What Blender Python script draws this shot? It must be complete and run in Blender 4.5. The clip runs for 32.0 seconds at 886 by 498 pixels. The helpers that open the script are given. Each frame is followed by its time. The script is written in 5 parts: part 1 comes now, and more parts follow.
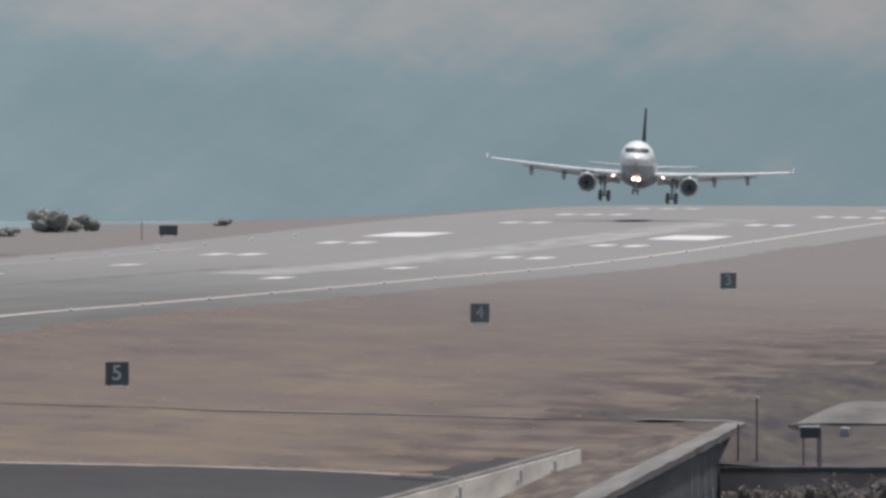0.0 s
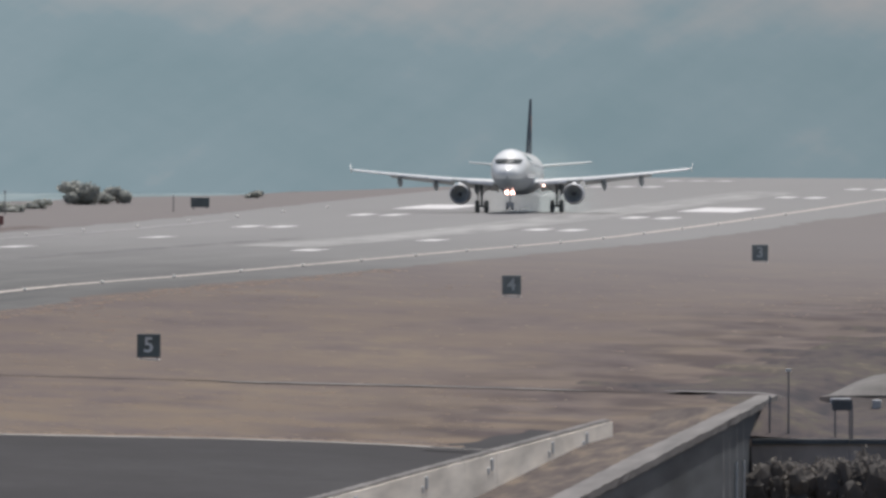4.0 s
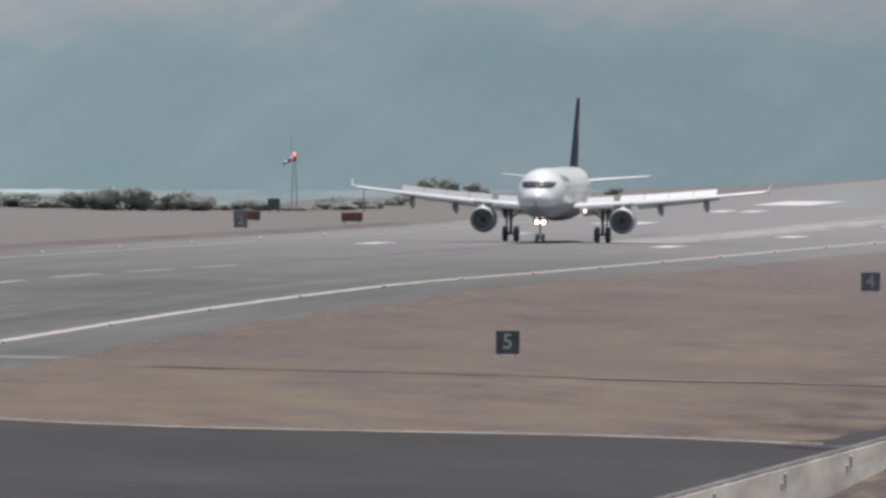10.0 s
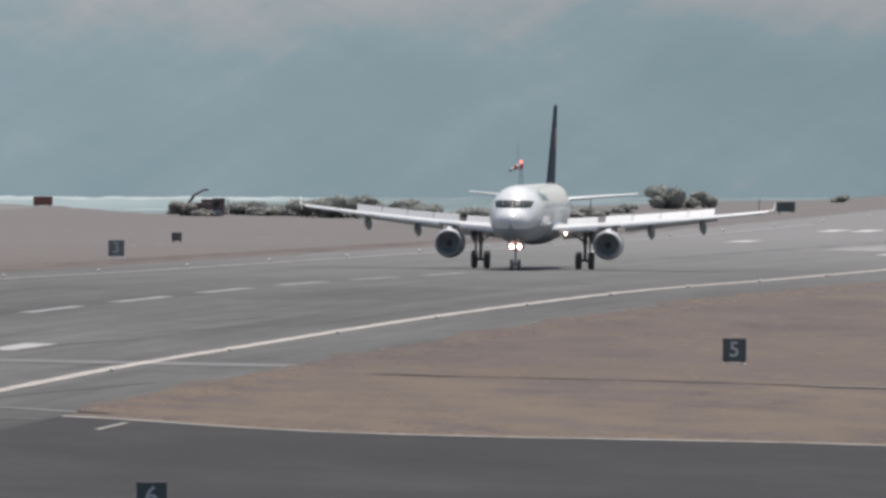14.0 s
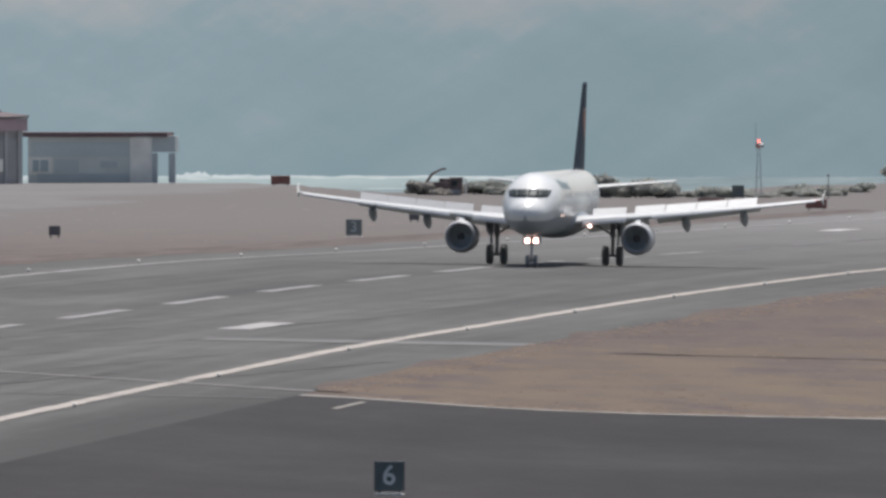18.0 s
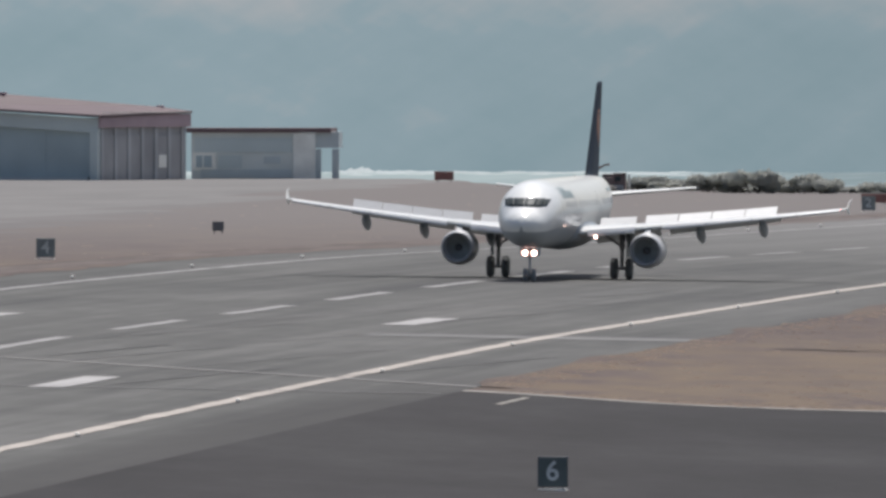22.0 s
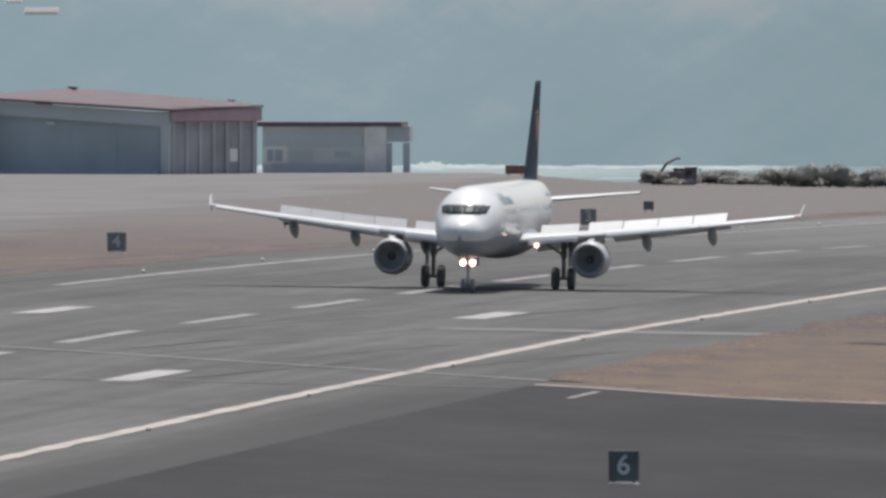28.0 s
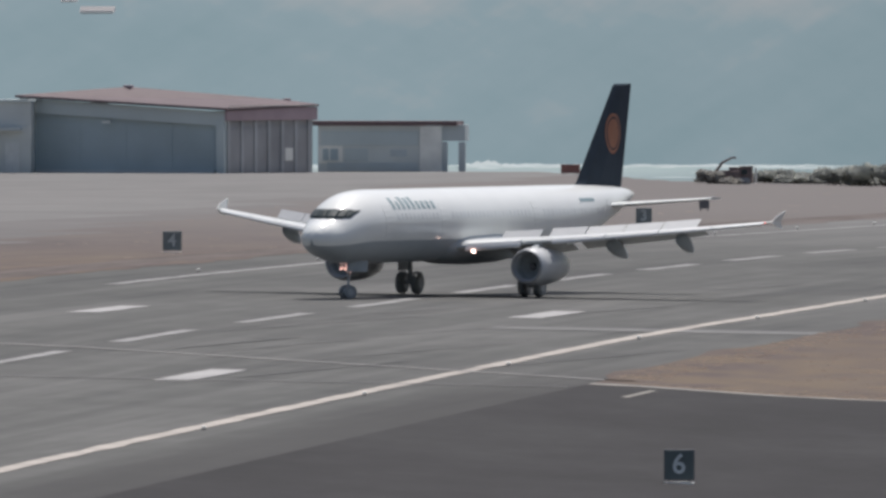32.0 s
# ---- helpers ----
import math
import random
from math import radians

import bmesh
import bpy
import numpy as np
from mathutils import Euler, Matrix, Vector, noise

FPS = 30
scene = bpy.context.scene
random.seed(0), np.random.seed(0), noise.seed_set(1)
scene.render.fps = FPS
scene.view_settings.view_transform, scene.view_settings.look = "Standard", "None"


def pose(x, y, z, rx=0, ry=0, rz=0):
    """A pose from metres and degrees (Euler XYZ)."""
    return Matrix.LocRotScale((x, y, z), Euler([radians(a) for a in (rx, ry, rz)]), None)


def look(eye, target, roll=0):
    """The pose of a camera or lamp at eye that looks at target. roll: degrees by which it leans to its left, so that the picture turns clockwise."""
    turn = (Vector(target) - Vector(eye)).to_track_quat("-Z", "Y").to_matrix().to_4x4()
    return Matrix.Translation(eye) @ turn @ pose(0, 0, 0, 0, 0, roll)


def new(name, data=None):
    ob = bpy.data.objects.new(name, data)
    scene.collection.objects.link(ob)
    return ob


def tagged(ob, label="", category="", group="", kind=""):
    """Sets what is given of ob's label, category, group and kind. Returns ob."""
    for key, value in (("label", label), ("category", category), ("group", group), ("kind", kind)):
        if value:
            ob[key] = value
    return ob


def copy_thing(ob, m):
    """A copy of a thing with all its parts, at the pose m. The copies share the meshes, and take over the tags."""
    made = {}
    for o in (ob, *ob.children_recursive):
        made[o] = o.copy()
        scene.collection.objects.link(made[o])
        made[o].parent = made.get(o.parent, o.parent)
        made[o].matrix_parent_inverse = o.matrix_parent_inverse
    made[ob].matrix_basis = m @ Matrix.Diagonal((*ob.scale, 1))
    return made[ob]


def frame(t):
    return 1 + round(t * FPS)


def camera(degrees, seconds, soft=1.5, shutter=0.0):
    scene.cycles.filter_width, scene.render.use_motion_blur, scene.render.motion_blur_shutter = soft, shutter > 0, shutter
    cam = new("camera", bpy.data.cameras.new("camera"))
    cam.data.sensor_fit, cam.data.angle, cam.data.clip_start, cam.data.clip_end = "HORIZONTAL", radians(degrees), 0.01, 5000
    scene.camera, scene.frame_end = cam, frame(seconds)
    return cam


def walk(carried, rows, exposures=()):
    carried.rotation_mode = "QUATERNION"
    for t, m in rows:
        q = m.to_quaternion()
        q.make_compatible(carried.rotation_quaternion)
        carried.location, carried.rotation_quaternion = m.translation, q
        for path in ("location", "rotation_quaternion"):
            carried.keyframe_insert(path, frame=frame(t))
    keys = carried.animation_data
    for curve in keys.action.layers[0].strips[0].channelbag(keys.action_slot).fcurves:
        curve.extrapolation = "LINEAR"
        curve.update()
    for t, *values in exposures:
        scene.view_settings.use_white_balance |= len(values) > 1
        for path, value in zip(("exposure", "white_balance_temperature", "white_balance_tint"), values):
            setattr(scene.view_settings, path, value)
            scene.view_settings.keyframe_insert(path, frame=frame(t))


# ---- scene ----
cam = camera(2.0952, 32.0, soft=3.0)

# ---- the camera's way: it stands on a terrace and pans ----
EYE = (0.0, 0.0, 20.2)


def aim(yaw, pitch):
    return pose(*EYE, 90 + pitch, 0, yaw)


walk(cam, [(t, aim(yaw, pitch)) for t, yaw, pitch in (
    (0.0, 3.7990, -0.4726), (0.5, 3.8092, -0.4686), (1.0, 3.8173, -0.4869), (1.5, 3.8153, -0.4869),
    (2.0, 3.8133, -0.493), (2.5, 3.8214, -0.5033), (3.5, 3.852, -0.526), (4.5, 3.8907, -0.5442),
    (5.0, 3.9111, -0.5402), (5.5, 3.9844, -0.5319), (6.0, 4.0515, -0.5258), (6.5, 4.1249, -0.5176),
    (7.0, 4.1696, -0.5135), (7.5, 4.2836, -0.5075), (8.0, 4.3732, -0.5135), (8.5, 4.4586, -0.5279),
    (9.0, 4.5928, -0.5545), (9.5, 4.6661, -0.5442), (10.0, 4.7229, -0.5463), (10.5, 4.7759, -0.5483),
    (11.0, 4.8123, -0.5381), (11.5, 4.8835, -0.5279), (12.0, 4.9709, -0.5299), (12.5, 5.0704, -0.5361),
    (13.0, 5.1251, -0.5361), (13.5, 5.182, -0.5299), (14.0, 5.2591, -0.5279), (14.5, 5.3119, -0.5238),
    (15.5, 5.443, -0.524), (16.5, 5.576, -0.5302), (17.0, 5.6468, -0.5383), (17.5, 5.732, -0.5751),
    (18.0, 5.8211, -0.5772), (18.5, 5.8737, -0.5792), (19.0, 5.9204, -0.5711), (19.5, 5.9891, -0.5751),
    (20.0, 6.0721, -0.5711), (20.5, 6.1247, -0.5649), (21.0, 6.1551, -0.5669), (21.5, 6.1916, -0.5792),
    (22.0, 6.2077, -0.5874), (22.5, 6.2118, -0.5895), (23.0, 6.2259, -0.5874), (23.5, 6.2442, -0.5915),
    (24.0, 6.2826, -0.5997), (24.5, 6.3128, -0.6017), (25.0, 6.333, -0.6038), (25.5, 6.3493, -0.61),
    (26.5, 6.366, -0.603), (27.5, 6.3735, -0.5957), (28.0, 6.3755, -0.6017), (28.5, 6.3755, -0.6017),
    (29.0, 6.3735, -0.5854), (29.5, 6.3755, -0.5957), (30.0, 6.3836, -0.5895), (30.5, 6.3957, -0.5895),
    (31.0, 6.4018, -0.5874), (31.5, 6.4543, -0.5977), (32.0, 6.5068, -0.6038))],
     exposures=((0.0, -0.05), (2.5, -0.04), (5.0, -0.05), (7.0, -0.10), (8.0, -0.10), (10.0, -0.05), (13.0, -0.03), (17.0, -0.07), (19.0, -0.02), (24.5, -0.01), (30.5, 0.0), (32.0, -0.09)))

# ---- light: a high hazy sun, a little behind the aircraft ----
SUN_EL, SUN_AZ = 66.0, 13.0          # degrees; azimuth from +y towards +x
world = bpy.data.worlds.new("sky")
scene.world = world
world.use_nodes = True
wn, wl = world.node_tree.nodes, world.node_tree.links
sky = wn.new("ShaderNodeTexSky")
sky.sky_type = "NISHITA"
sky.sun_disc = False
sky.sun_elevation, sky.sun_rotation = radians(SUN_EL), radians(SUN_AZ)
sky.dust_density = 4.0
wn["Background"].inputs[1].default_value = 0.100
wl.new(sky.outputs[0], wn["Background"].inputs[0])
sun_data = bpy.data.lights.new("sun", "SUN")
sun_data.energy, sun_data.angle, sun_data.color = 3.85, radians(1.0), (1.0, 0.972, 0.950)
sun = new("sun", sun_data)
sun_dir = Vector((math.sin(radians(SUN_AZ)) * math.cos(radians(SUN_EL)),
                  math.cos(radians(SUN_AZ)) * math.cos(radians(SUN_EL)), math.sin(radians(SUN_EL))))
sun.matrix_world = look(sun_dir * 100, (0, 0, 0))


# ---- materials ----
def plain(name, colour, rough=0.6, metal=0.0, vary=0.12, scale=1.5, bump=0.0, coat=0.0, run=1.0):
    """A paint or metal with faint blotches and grain."""
    m = bpy.data.materials.new(name)
    m.use_nodes = True
    n, l = m.node_tree.nodes, m.node_tree.links
    b = n["Principled BSDF"]
    b.inputs["Roughness"].default_value, b.inputs["Metallic"].default_value = rough, metal
    b.inputs["Coat Weight"].default_value = coat
    geo = n.new("ShaderNodeTexCoord")
    noi = n.new("ShaderNodeTexNoise")
    noi.inputs["Scale"].default_value, noi.inputs["Detail"].default_value = scale, 6
    grain = geo.outputs["Object"]
    if run != 1.0:
        # grain stretched along y to fit the camera's foreshortened view
        mp = n.new("ShaderNodeMapping")
        mp.inputs["Scale"].default_value = (1, 1 / run, 1)
        l.new(grain, mp.inputs["Vector"])
        grain = mp.outputs[0]
    l.new(grain, noi.inputs["Vector"])
    ramp = n.new("ShaderNodeValToRGB")
    ramp.color_ramp.elements[0].position, ramp.color_ramp.elements[1].position = 0.3, 0.7
    ramp.color_ramp.elements[0].color = (*[c * (1 - vary) for c in colour], 1)
    ramp.color_ramp.elements[1].color = (*[min(1, c * (1 + vary)) for c in colour], 1)
    l.new(noi.outputs["Fac"], ramp.inputs[0])
    l.new(ramp.outputs[0], b.inputs["Base Color"])
    if bump:
        fine = n.new("ShaderNodeTexNoise")
        fine.inputs["Scale"].default_value = scale * 12
        l.new(geo.outputs["Object"], fine.inputs["Vector"])
        bm_node = n.new("ShaderNodeBump")
        bm_node.inputs["Strength"].default_value = bump
        l.new(fine.outputs["Fac"], bm_node.inputs["Height"])
        l.new(bm_node.outputs[0], b.inputs["Normal"])
    return m


def leafy(name, colour):
    """Leaves: mottled, and letting some light through."""
    m = plain(name, colour, 0.9, vary=0.22, scale=0.6)
    n, l = m.node_tree.nodes, m.node_tree.links
    b = n["Principled BSDF"]
    tr = n.new("ShaderNodeBsdfTranslucent")
    l.new(b.inputs["Base Color"].links[0].from_socket, tr.inputs["Color"])
    mx = n.new("ShaderNodeMixShader")
    mx.inputs[0].default_value = 0.6
    l.new(b.outputs[0], mx.inputs[1])
    l.new(tr.outputs[0], mx.inputs[2])
    l.new(mx.outputs[0], n["Material Output"].inputs["Surface"])
    return m


def terrain(name, stops, layers, rough=0.95, bump=0.07, far_haze=None, worn=None, tan=None, rim=None):
    """Ground cover: colour stops over a sum of noises; layers are (size x, size y, weight) in metres."""
    m = bpy.data.materials.new(name)
    m.use_nodes = True
    n, l = m.node_tree.nodes, m.node_tree.links
    b = n["Principled BSDF"]
    b.inputs["Roughness"].default_value = rough
    b.inputs["Specular IOR Level"].default_value = 0.15
    tc = n.new("ShaderNodeTexCoord")
    total = None
    last = None
    for sx, sy, w in layers:
        mp = n.new("ShaderNodeMapping")
        mp.inputs["Scale"].default_value = (1 / sx, 1 / sy, 0.05)
        mp.inputs["Location"].default_value = (sx * 0.37, sy * 0.11, 0)
        l.new(tc.outputs["Object"], mp.inputs["Vector"])
        t = n.new("ShaderNodeTexNoise")
        t.inputs["Scale"].default_value, t.inputs["Detail"].default_value = 1.0, 5
        t.inputs["Roughness"].default_value = 0.6
        l.new(mp.outputs[0], t.inputs["Vector"])
        mul = n.new("ShaderNodeMath")
        mul.operation = "MULTIPLY_ADD"
        mul.inputs[1].default_value = w
        l.new(t.outputs["Fac"], mul.inputs[0])
        if total:
            l.new(total.outputs[0], mul.inputs[2])
        else:
            mul.inputs[2].default_value = 0.0
        total, last = mul, t
    ramp = n.new("ShaderNodeValToRGB")
    e = ramp.color_ramp.elements
    e[0].position, e[0].color = stops[0][0], (*stops[0][1], 1)
    e[1].position, e[1].color = stops[-1][0], (*stops[-1][1], 1)
    for p, c in stops[1:-1]:
        e.new(p).color = (*c, 1)
    l.new(total.outputs[0], ramp.inputs[0])
    colour = ramp.outputs[0]

    def along(axis, a, b2):
        """0 to 1 between two places on an axis of the ground."""
        sep = n.new("ShaderNodeSeparateXYZ")
        l.new(tc.outputs["Object"], sep.inputs[0])
        mr = n.new("ShaderNodeMapRange")
        mr.interpolation_type = "SMOOTHSTEP"
        mr.inputs["From Min"].default_value, mr.inputs["From Max"].default_value = a, b2
        l.new(sep.outputs[axis], mr.inputs["Value"])
        return mr.outputs[0]

    def times(p, q):
        mu = n.new("ShaderNodeMath")
        mu.operation = "MULTIPLY"
        l.new(p, mu.inputs[0])
        if isinstance(q, float):
            mu.inputs[1].default_value = q
        else:
            l.new(q, mu.inputs[1])
        return mu.outputs[0]

    def mixed(fac, other):
        mx = n.new("ShaderNodeMix")
        mx.data_type = "RGBA"
        l.new(fac, mx.inputs["Factor"])
        l.new(colour, mx.inputs["A"])
        mx.inputs["B"].default_value = (*other, 1)
        return mx.outputs["Result"]

    if far_haze:
        # haze put into the colour: paler towards the far end
        colour = mixed(times(along("Y", far_haze[0], far_haze[1]), far_haze[3]), far_haze[2])
    if rim:
        # a second tone blended in: runway's near edge, or the western sea
        colour = mixed(times(times(along("X", rim[0], rim[1]), along("Y", rim[3], rim[2])), 0.75), rim[4])
    for y0, y1, sandy, size, weight in tan or ():
        # drier, sandier grass in streaks beside the taxiway
        mp = n.new("ShaderNodeMapping")
        mp.inputs["Scale"].default_value = (1 / size[0], 1 / size[1], 0.05)
        mp.inputs["Location"].default_value = (size[0], size[1] * 2, 0)
        l.new(tc.outputs["Object"], mp.inputs["Vector"])
        t = n.new("ShaderNodeTexNoise")
        t.inputs["Scale"].default_value, t.inputs["Detail"].default_value = 1.0, 7
        l.new(mp.outputs[0], t.inputs["Vector"])
        th = n.new("ShaderNodeMapRange")
        th.inputs["From Min"].default_value, th.inputs["From Max"].default_value = 0.44, 0.58
        l.new(t.outputs["Fac"], th.inputs["Value"])
        colour = mixed(times(times(th.outputs[0], along("Y", y0, y1)), weight), sandy)
    if worn:
        # dark scorched patches on the rough ground beside the bank
        mp = n.new("ShaderNodeMapping")
        mp.inputs["Scale"].default_value = (1 / 4.5, 1 / 20, 0.05)
        l.new(tc.outputs["Object"], mp.inputs["Vector"])
        t = n.new("ShaderNodeTexNoise")
        t.inputs["Scale"].default_value, t.inputs["Detail"].default_value = 1.0, 6
        l.new(mp.outputs[0], t.inputs["Vector"])
        th = n.new("ShaderNodeMapRange")
        th.inputs["From Min"].default_value, th.inputs["From Max"].default_value = 0.41, 0.60
        l.new(t.outputs["Fac"], th.inputs["Value"])
        place = times(along("X", worn[0], worn[1]), along("Y", worn[3], worn[2]))
        colour = mixed(times(times(th.outputs[0], place), 0.7), worn[4])
    l.new(colour, b.inputs["Base Color"])
    bn = n.new("ShaderNodeBump")
    bn.inputs["Strength"].default_value, bn.inputs["Distance"].default_value = bump, 0.1
    l.new(last.outputs["Fac"], bn.inputs["Height"])
    l.new(bn.outputs[0], b.inputs["Normal"])
    return m


def glow(name, colour, strength):
    m = bpy.data.materials.new(name)
    m.use_nodes = True
    b = m.node_tree.nodes["Principled BSDF"]
    b.inputs["Base Color"].default_value = (*colour, 1)
    b.inputs["Emission Color"].default_value = (*colour, 1)
    b.inputs["Emission Strength"].default_value = strength
    return m


M_GRASS = terrain("dry_grass", [(0.40, (0.082, 0.067, 0.063)), (0.475, (0.110, 0.088, 0.082)),
                                (0.53, (0.128, 0.103, 0.088)), (0.61, (0.171, 0.136, 0.099))],
                  [(45, 200, 0.20), (13, 55, 0.24), (5, 20, 0.25), (1.7, 7, 0.21), (0.45, 2.2, 0.10)], tan=((1330.0, 1170.0, (0.164, 0.125, 0.088), (5, 13), 0.68), (1750.0, 1380.0, (0.156, 0.122, 0.090), (9, 50), 0.4)),
                  far_haze=(1340, 2250, (0.164, 0.152, 0.147), 0.88), worn=(-92.0, -79.0, 1500.0, 1900.0, (0.045, 0.034, 0.035)))
M_RUNWAY = terrain("runway_asphalt", [(0.40, (0.072, 0.072, 0.072)), (0.5, (0.103, 0.103, 0.099)),
                                      (0.60, (0.139, 0.138, 0.133))],
                   [(6, 200, 0.34), (1.3, 120, 0.24), (26, 50, 0.24), (2, 9, 0.18)], rough=0.9, bump=0.1, far_haze=(1450, 2250, (0.216, 0.213, 0.209), 0.88), rim=(-130.4, -124.0, 1105.0, 1200.0, (0.048, 0.046, 0.046)))
M_TAXI = terrain("taxiway_asphalt", [(0.40, (0.029, 0.028, 0.028)), (0.5, (0.037, 0.035, 0.036)),
                                     (0.62, (0.049, 0.048, 0.048))],
                 [(25, 50, 0.5), (5, 14, 0.3), (1, 2, 0.2)], rough=0.9, bump=0.1)
M_APRON = terrain("apron_concrete", [(0.3, (0.146, 0.142, 0.140)), (0.7, (0.219, 0.213, 0.206))],
                  [(40, 120, 0.5), (9, 40, 0.5)], bump=0.1)
M_MARGIN = terrain("gravelled_margin", [(0.3, (0.126, 0.120, 0.118)), (0.7, (0.181, 0.172, 0.168))],
                   [(60, 90, 0.5), (14, 22, 0.5)], bump=0.1)
M_PAINT = plain("runway_paint", (0.336, 0.328, 0.323), 0.8, vary=0.18, scale=0.4)
M_DASH = plain("faded_centre_paint", (0.252, 0.248, 0.244), 0.85, vary=0.25, scale=0.3)
M_YELLOWED = plain("edge_paint", (0.375, 0.340, 0.304), 0.8, vary=0.2, scale=0.3)
M_WORN = plain("worn_paint", (0.139, 0.136, 0.136), 0.9, vary=0.2, scale=0.15)
M_PALE = terrain("pale_worn_asphalt", [(0.38, (0.197, 0.196, 0.191)), (0.62, (0.328, 0.325, 0.315))], [(4, 160, 0.5), (2, 30, 0.5)], bump=0.05)
M_TICK = plain("faded_yellow_paint", (0.227, 0.214, 0.189), 0.85, vary=0.25, scale=0.5)
M_BAR = plain("touchdown_paint", (0.521, 0.512, 0.504), 0.8, vary=0.12, scale=0.4)
M_JOINT = plain("pale_joint", (0.227, 0.220, 0.214), 0.9, vary=0.2, scale=0.3)
M_EDGING = plain("pale_paving_edge", (0.26, 0.245, 0.225), 0.9, vary=0.4, scale=0.4)
M_PATCH = plain("pale_patching", (0.155, 0.153, 0.150), 0.9, vary=0.25, scale=0.2)
M_WHITE = plain("white_aircraft_paint", (0.75, 0.765, 0.75), 0.5, vary=0.03, scale=0.4, coat=0.7)
M_WHITE.node_tree.nodes["Principled BSDF"].inputs["Coat Roughness"].default_value = 0.10
M_WHITE.node_tree.nodes["Principled BSDF"].inputs["Specular IOR Level"].default_value = 0.2
M_BELLY = plain("grey_belly_paint", (0.33, 0.37, 0.40), 0.5, vary=0.05, scale=0.6)
M_WING = plain("grey_wing_paint", (0.54, 0.56, 0.555), 0.4, vary=0.05, scale=0.8)
M_ALU = plain("brushed_metal_lip", (0.30, 0.31, 0.32), 0.55, 0.3, vary=0.06)
M_NACELLE = plain("nacelle_grey_paint", (0.55, 0.56, 0.57), 0.35, vary=0.06, coat=0.2)
M_DARK = plain("dark_rubber", (0.29, 0.30, 0.305), 0.8, vary=0.2)
M_FAN = plain("fan_metal", (0.42, 0.45, 0.46), 0.6, 0.0, vary=0.2)
M_GEAR = plain("gear_steel", (0.46, 0.47, 0.48), 0.5, 0.2, vary=0.15)
M_GLASS = plain("cockpit_glass", (0.05, 0.064, 0.067), 0.45, vary=0.1)
M_GLASS.node_tree.nodes["Principled BSDF"].inputs["Specular IOR Level"].default_value = 0.12
M_CABIN = plain("cabin_window", (0.70, 0.72, 0.72), 0.25, vary=0.1)
M_BLUE = plain("dark_blue_tail_paint", (0.033, 0.047, 0.066), 0.7, vary=0.1)
M_BLUE.node_tree.nodes["Principled BSDF"].inputs["Specular IOR Level"].default_value = 0.15
M_NAVY = plain("blue_lettering_paint", (0.22, 0.31, 0.33), 0.4, vary=0.05)
M_ORANGE = plain("orange_disc_paint", (0.29, 0.105, 0.055), 0.4, vary=0.08)
M_LAMP = glow("landing_lamp", (1.0, 0.55, 0.46), 20.0)
M_WINGLAMP = glow("wing_lamp", (1.0, 0.66, 0.56), 9.0)
M_BEACON = glow("red_lamp", (1.0, 0.15, 0.10), 4.0)
M_SIGN = plain("sign_face_dark", (0.125, 0.150, 0.146), 0.5, vary=0.15)
# far boards and digits take paler copies, haze put into their colour
M_SIGNPALE = plain("hazed_sign_face", (0.20, 0.226, 0.220), 0.6, vary=0.2)
M_DIGIT = plain("sign_digit_white", (0.70, 0.72, 0.70), 0.6, vary=0.06)
M_DIGITFAR = plain("hazed_digit", (0.54, 0.57, 0.555), 0.7, vary=0.12)
M_RED = plain("red_roof_sheet", (0.109, 0.076, 0.083), 0.7, vary=0.12, scale=0.2)
M_REDSIGN = plain("red_board", (0.27, 0.125, 0.105), 0.7, vary=0.15)
M_HANGAR = plain("hangar_grey_cladding", (0.55, 0.61, 0.605), 0.7, vary=0.08, scale=0.1)
# the roof's red, lightened in colour to offset the shade on the boarding
M_FASCIA = plain("lightened_red_boarding", (0.42, 0.315, 0.335), 0.8, vary=0.12, scale=0.2)
M_SIDE = plain("mauve_grey_cladding", (0.43, 0.435, 0.44), 0.8, vary=0.15, scale=0.2)
M_SIDEDARK = plain("brown_grey_shutter", (0.36, 0.358, 0.362), 0.8, vary=0.15, scale=0.2)
M_HANGAR2 = plain("hangar_dark_cladding", (0.51, 0.56, 0.565), 0.7, vary=0.10, scale=0.15)
M_DOOR = plain("hangar_door_sheet", (0.41, 0.485, 0.505), 0.7, vary=0.10, scale=0.15)
M_CREAM = plain("pale_wall_render", (0.52, 0.495, 0.45), 0.85, vary=0.22, scale=0.35, bump=0.3)
M_PALEWALL = plain("limewashed_wall", (0.86, 0.85, 0.79), 0.8, vary=0.1, scale=0.5)
M_CONC = plain("weathered_concrete", (0.130, 0.122, 0.115), 0.9, vary=0.3, scale=0.9, bump=0.2, run=16)
M_ROUGH = plain("rough_pale_wall", (0.74, 0.68, 0.585), 0.9, vary=0.26, scale=0.9, bump=0.3, run=16)
M_DARKWALL = plain("dark_retaining_wall", (0.125, 0.133, 0.136), 0.9, vary=0.3, scale=0.5, bump=0.1, run=16)
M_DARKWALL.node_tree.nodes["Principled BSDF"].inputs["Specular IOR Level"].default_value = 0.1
M_BANK = plain("earthy_bank_wall", (0.46, 0.39, 0.34), 0.95, vary=0.3, scale=0.5, bump=0.3)
M_KERB = plain("pale_drain_kerb", (0.155, 0.147, 0.141), 0.9, vary=0.4, scale=0.3)
M_TRACK = terrain("dark_dirt_track", [(0.40, (0.041, 0.038, 0.038)), (0.52, (0.067, 0.059, 0.056)), (0.62, (0.107, 0.089, 0.078))],
                  [(6, 60, 0.5), (2, 16, 0.5)])
M_SHOULDER = terrain("brown_shoulder", [(0.40, (0.095, 0.080, 0.075)), (0.6, (0.15, 0.128, 0.118))], [(2, 60, 0.5), (1, 20, 0.5)])
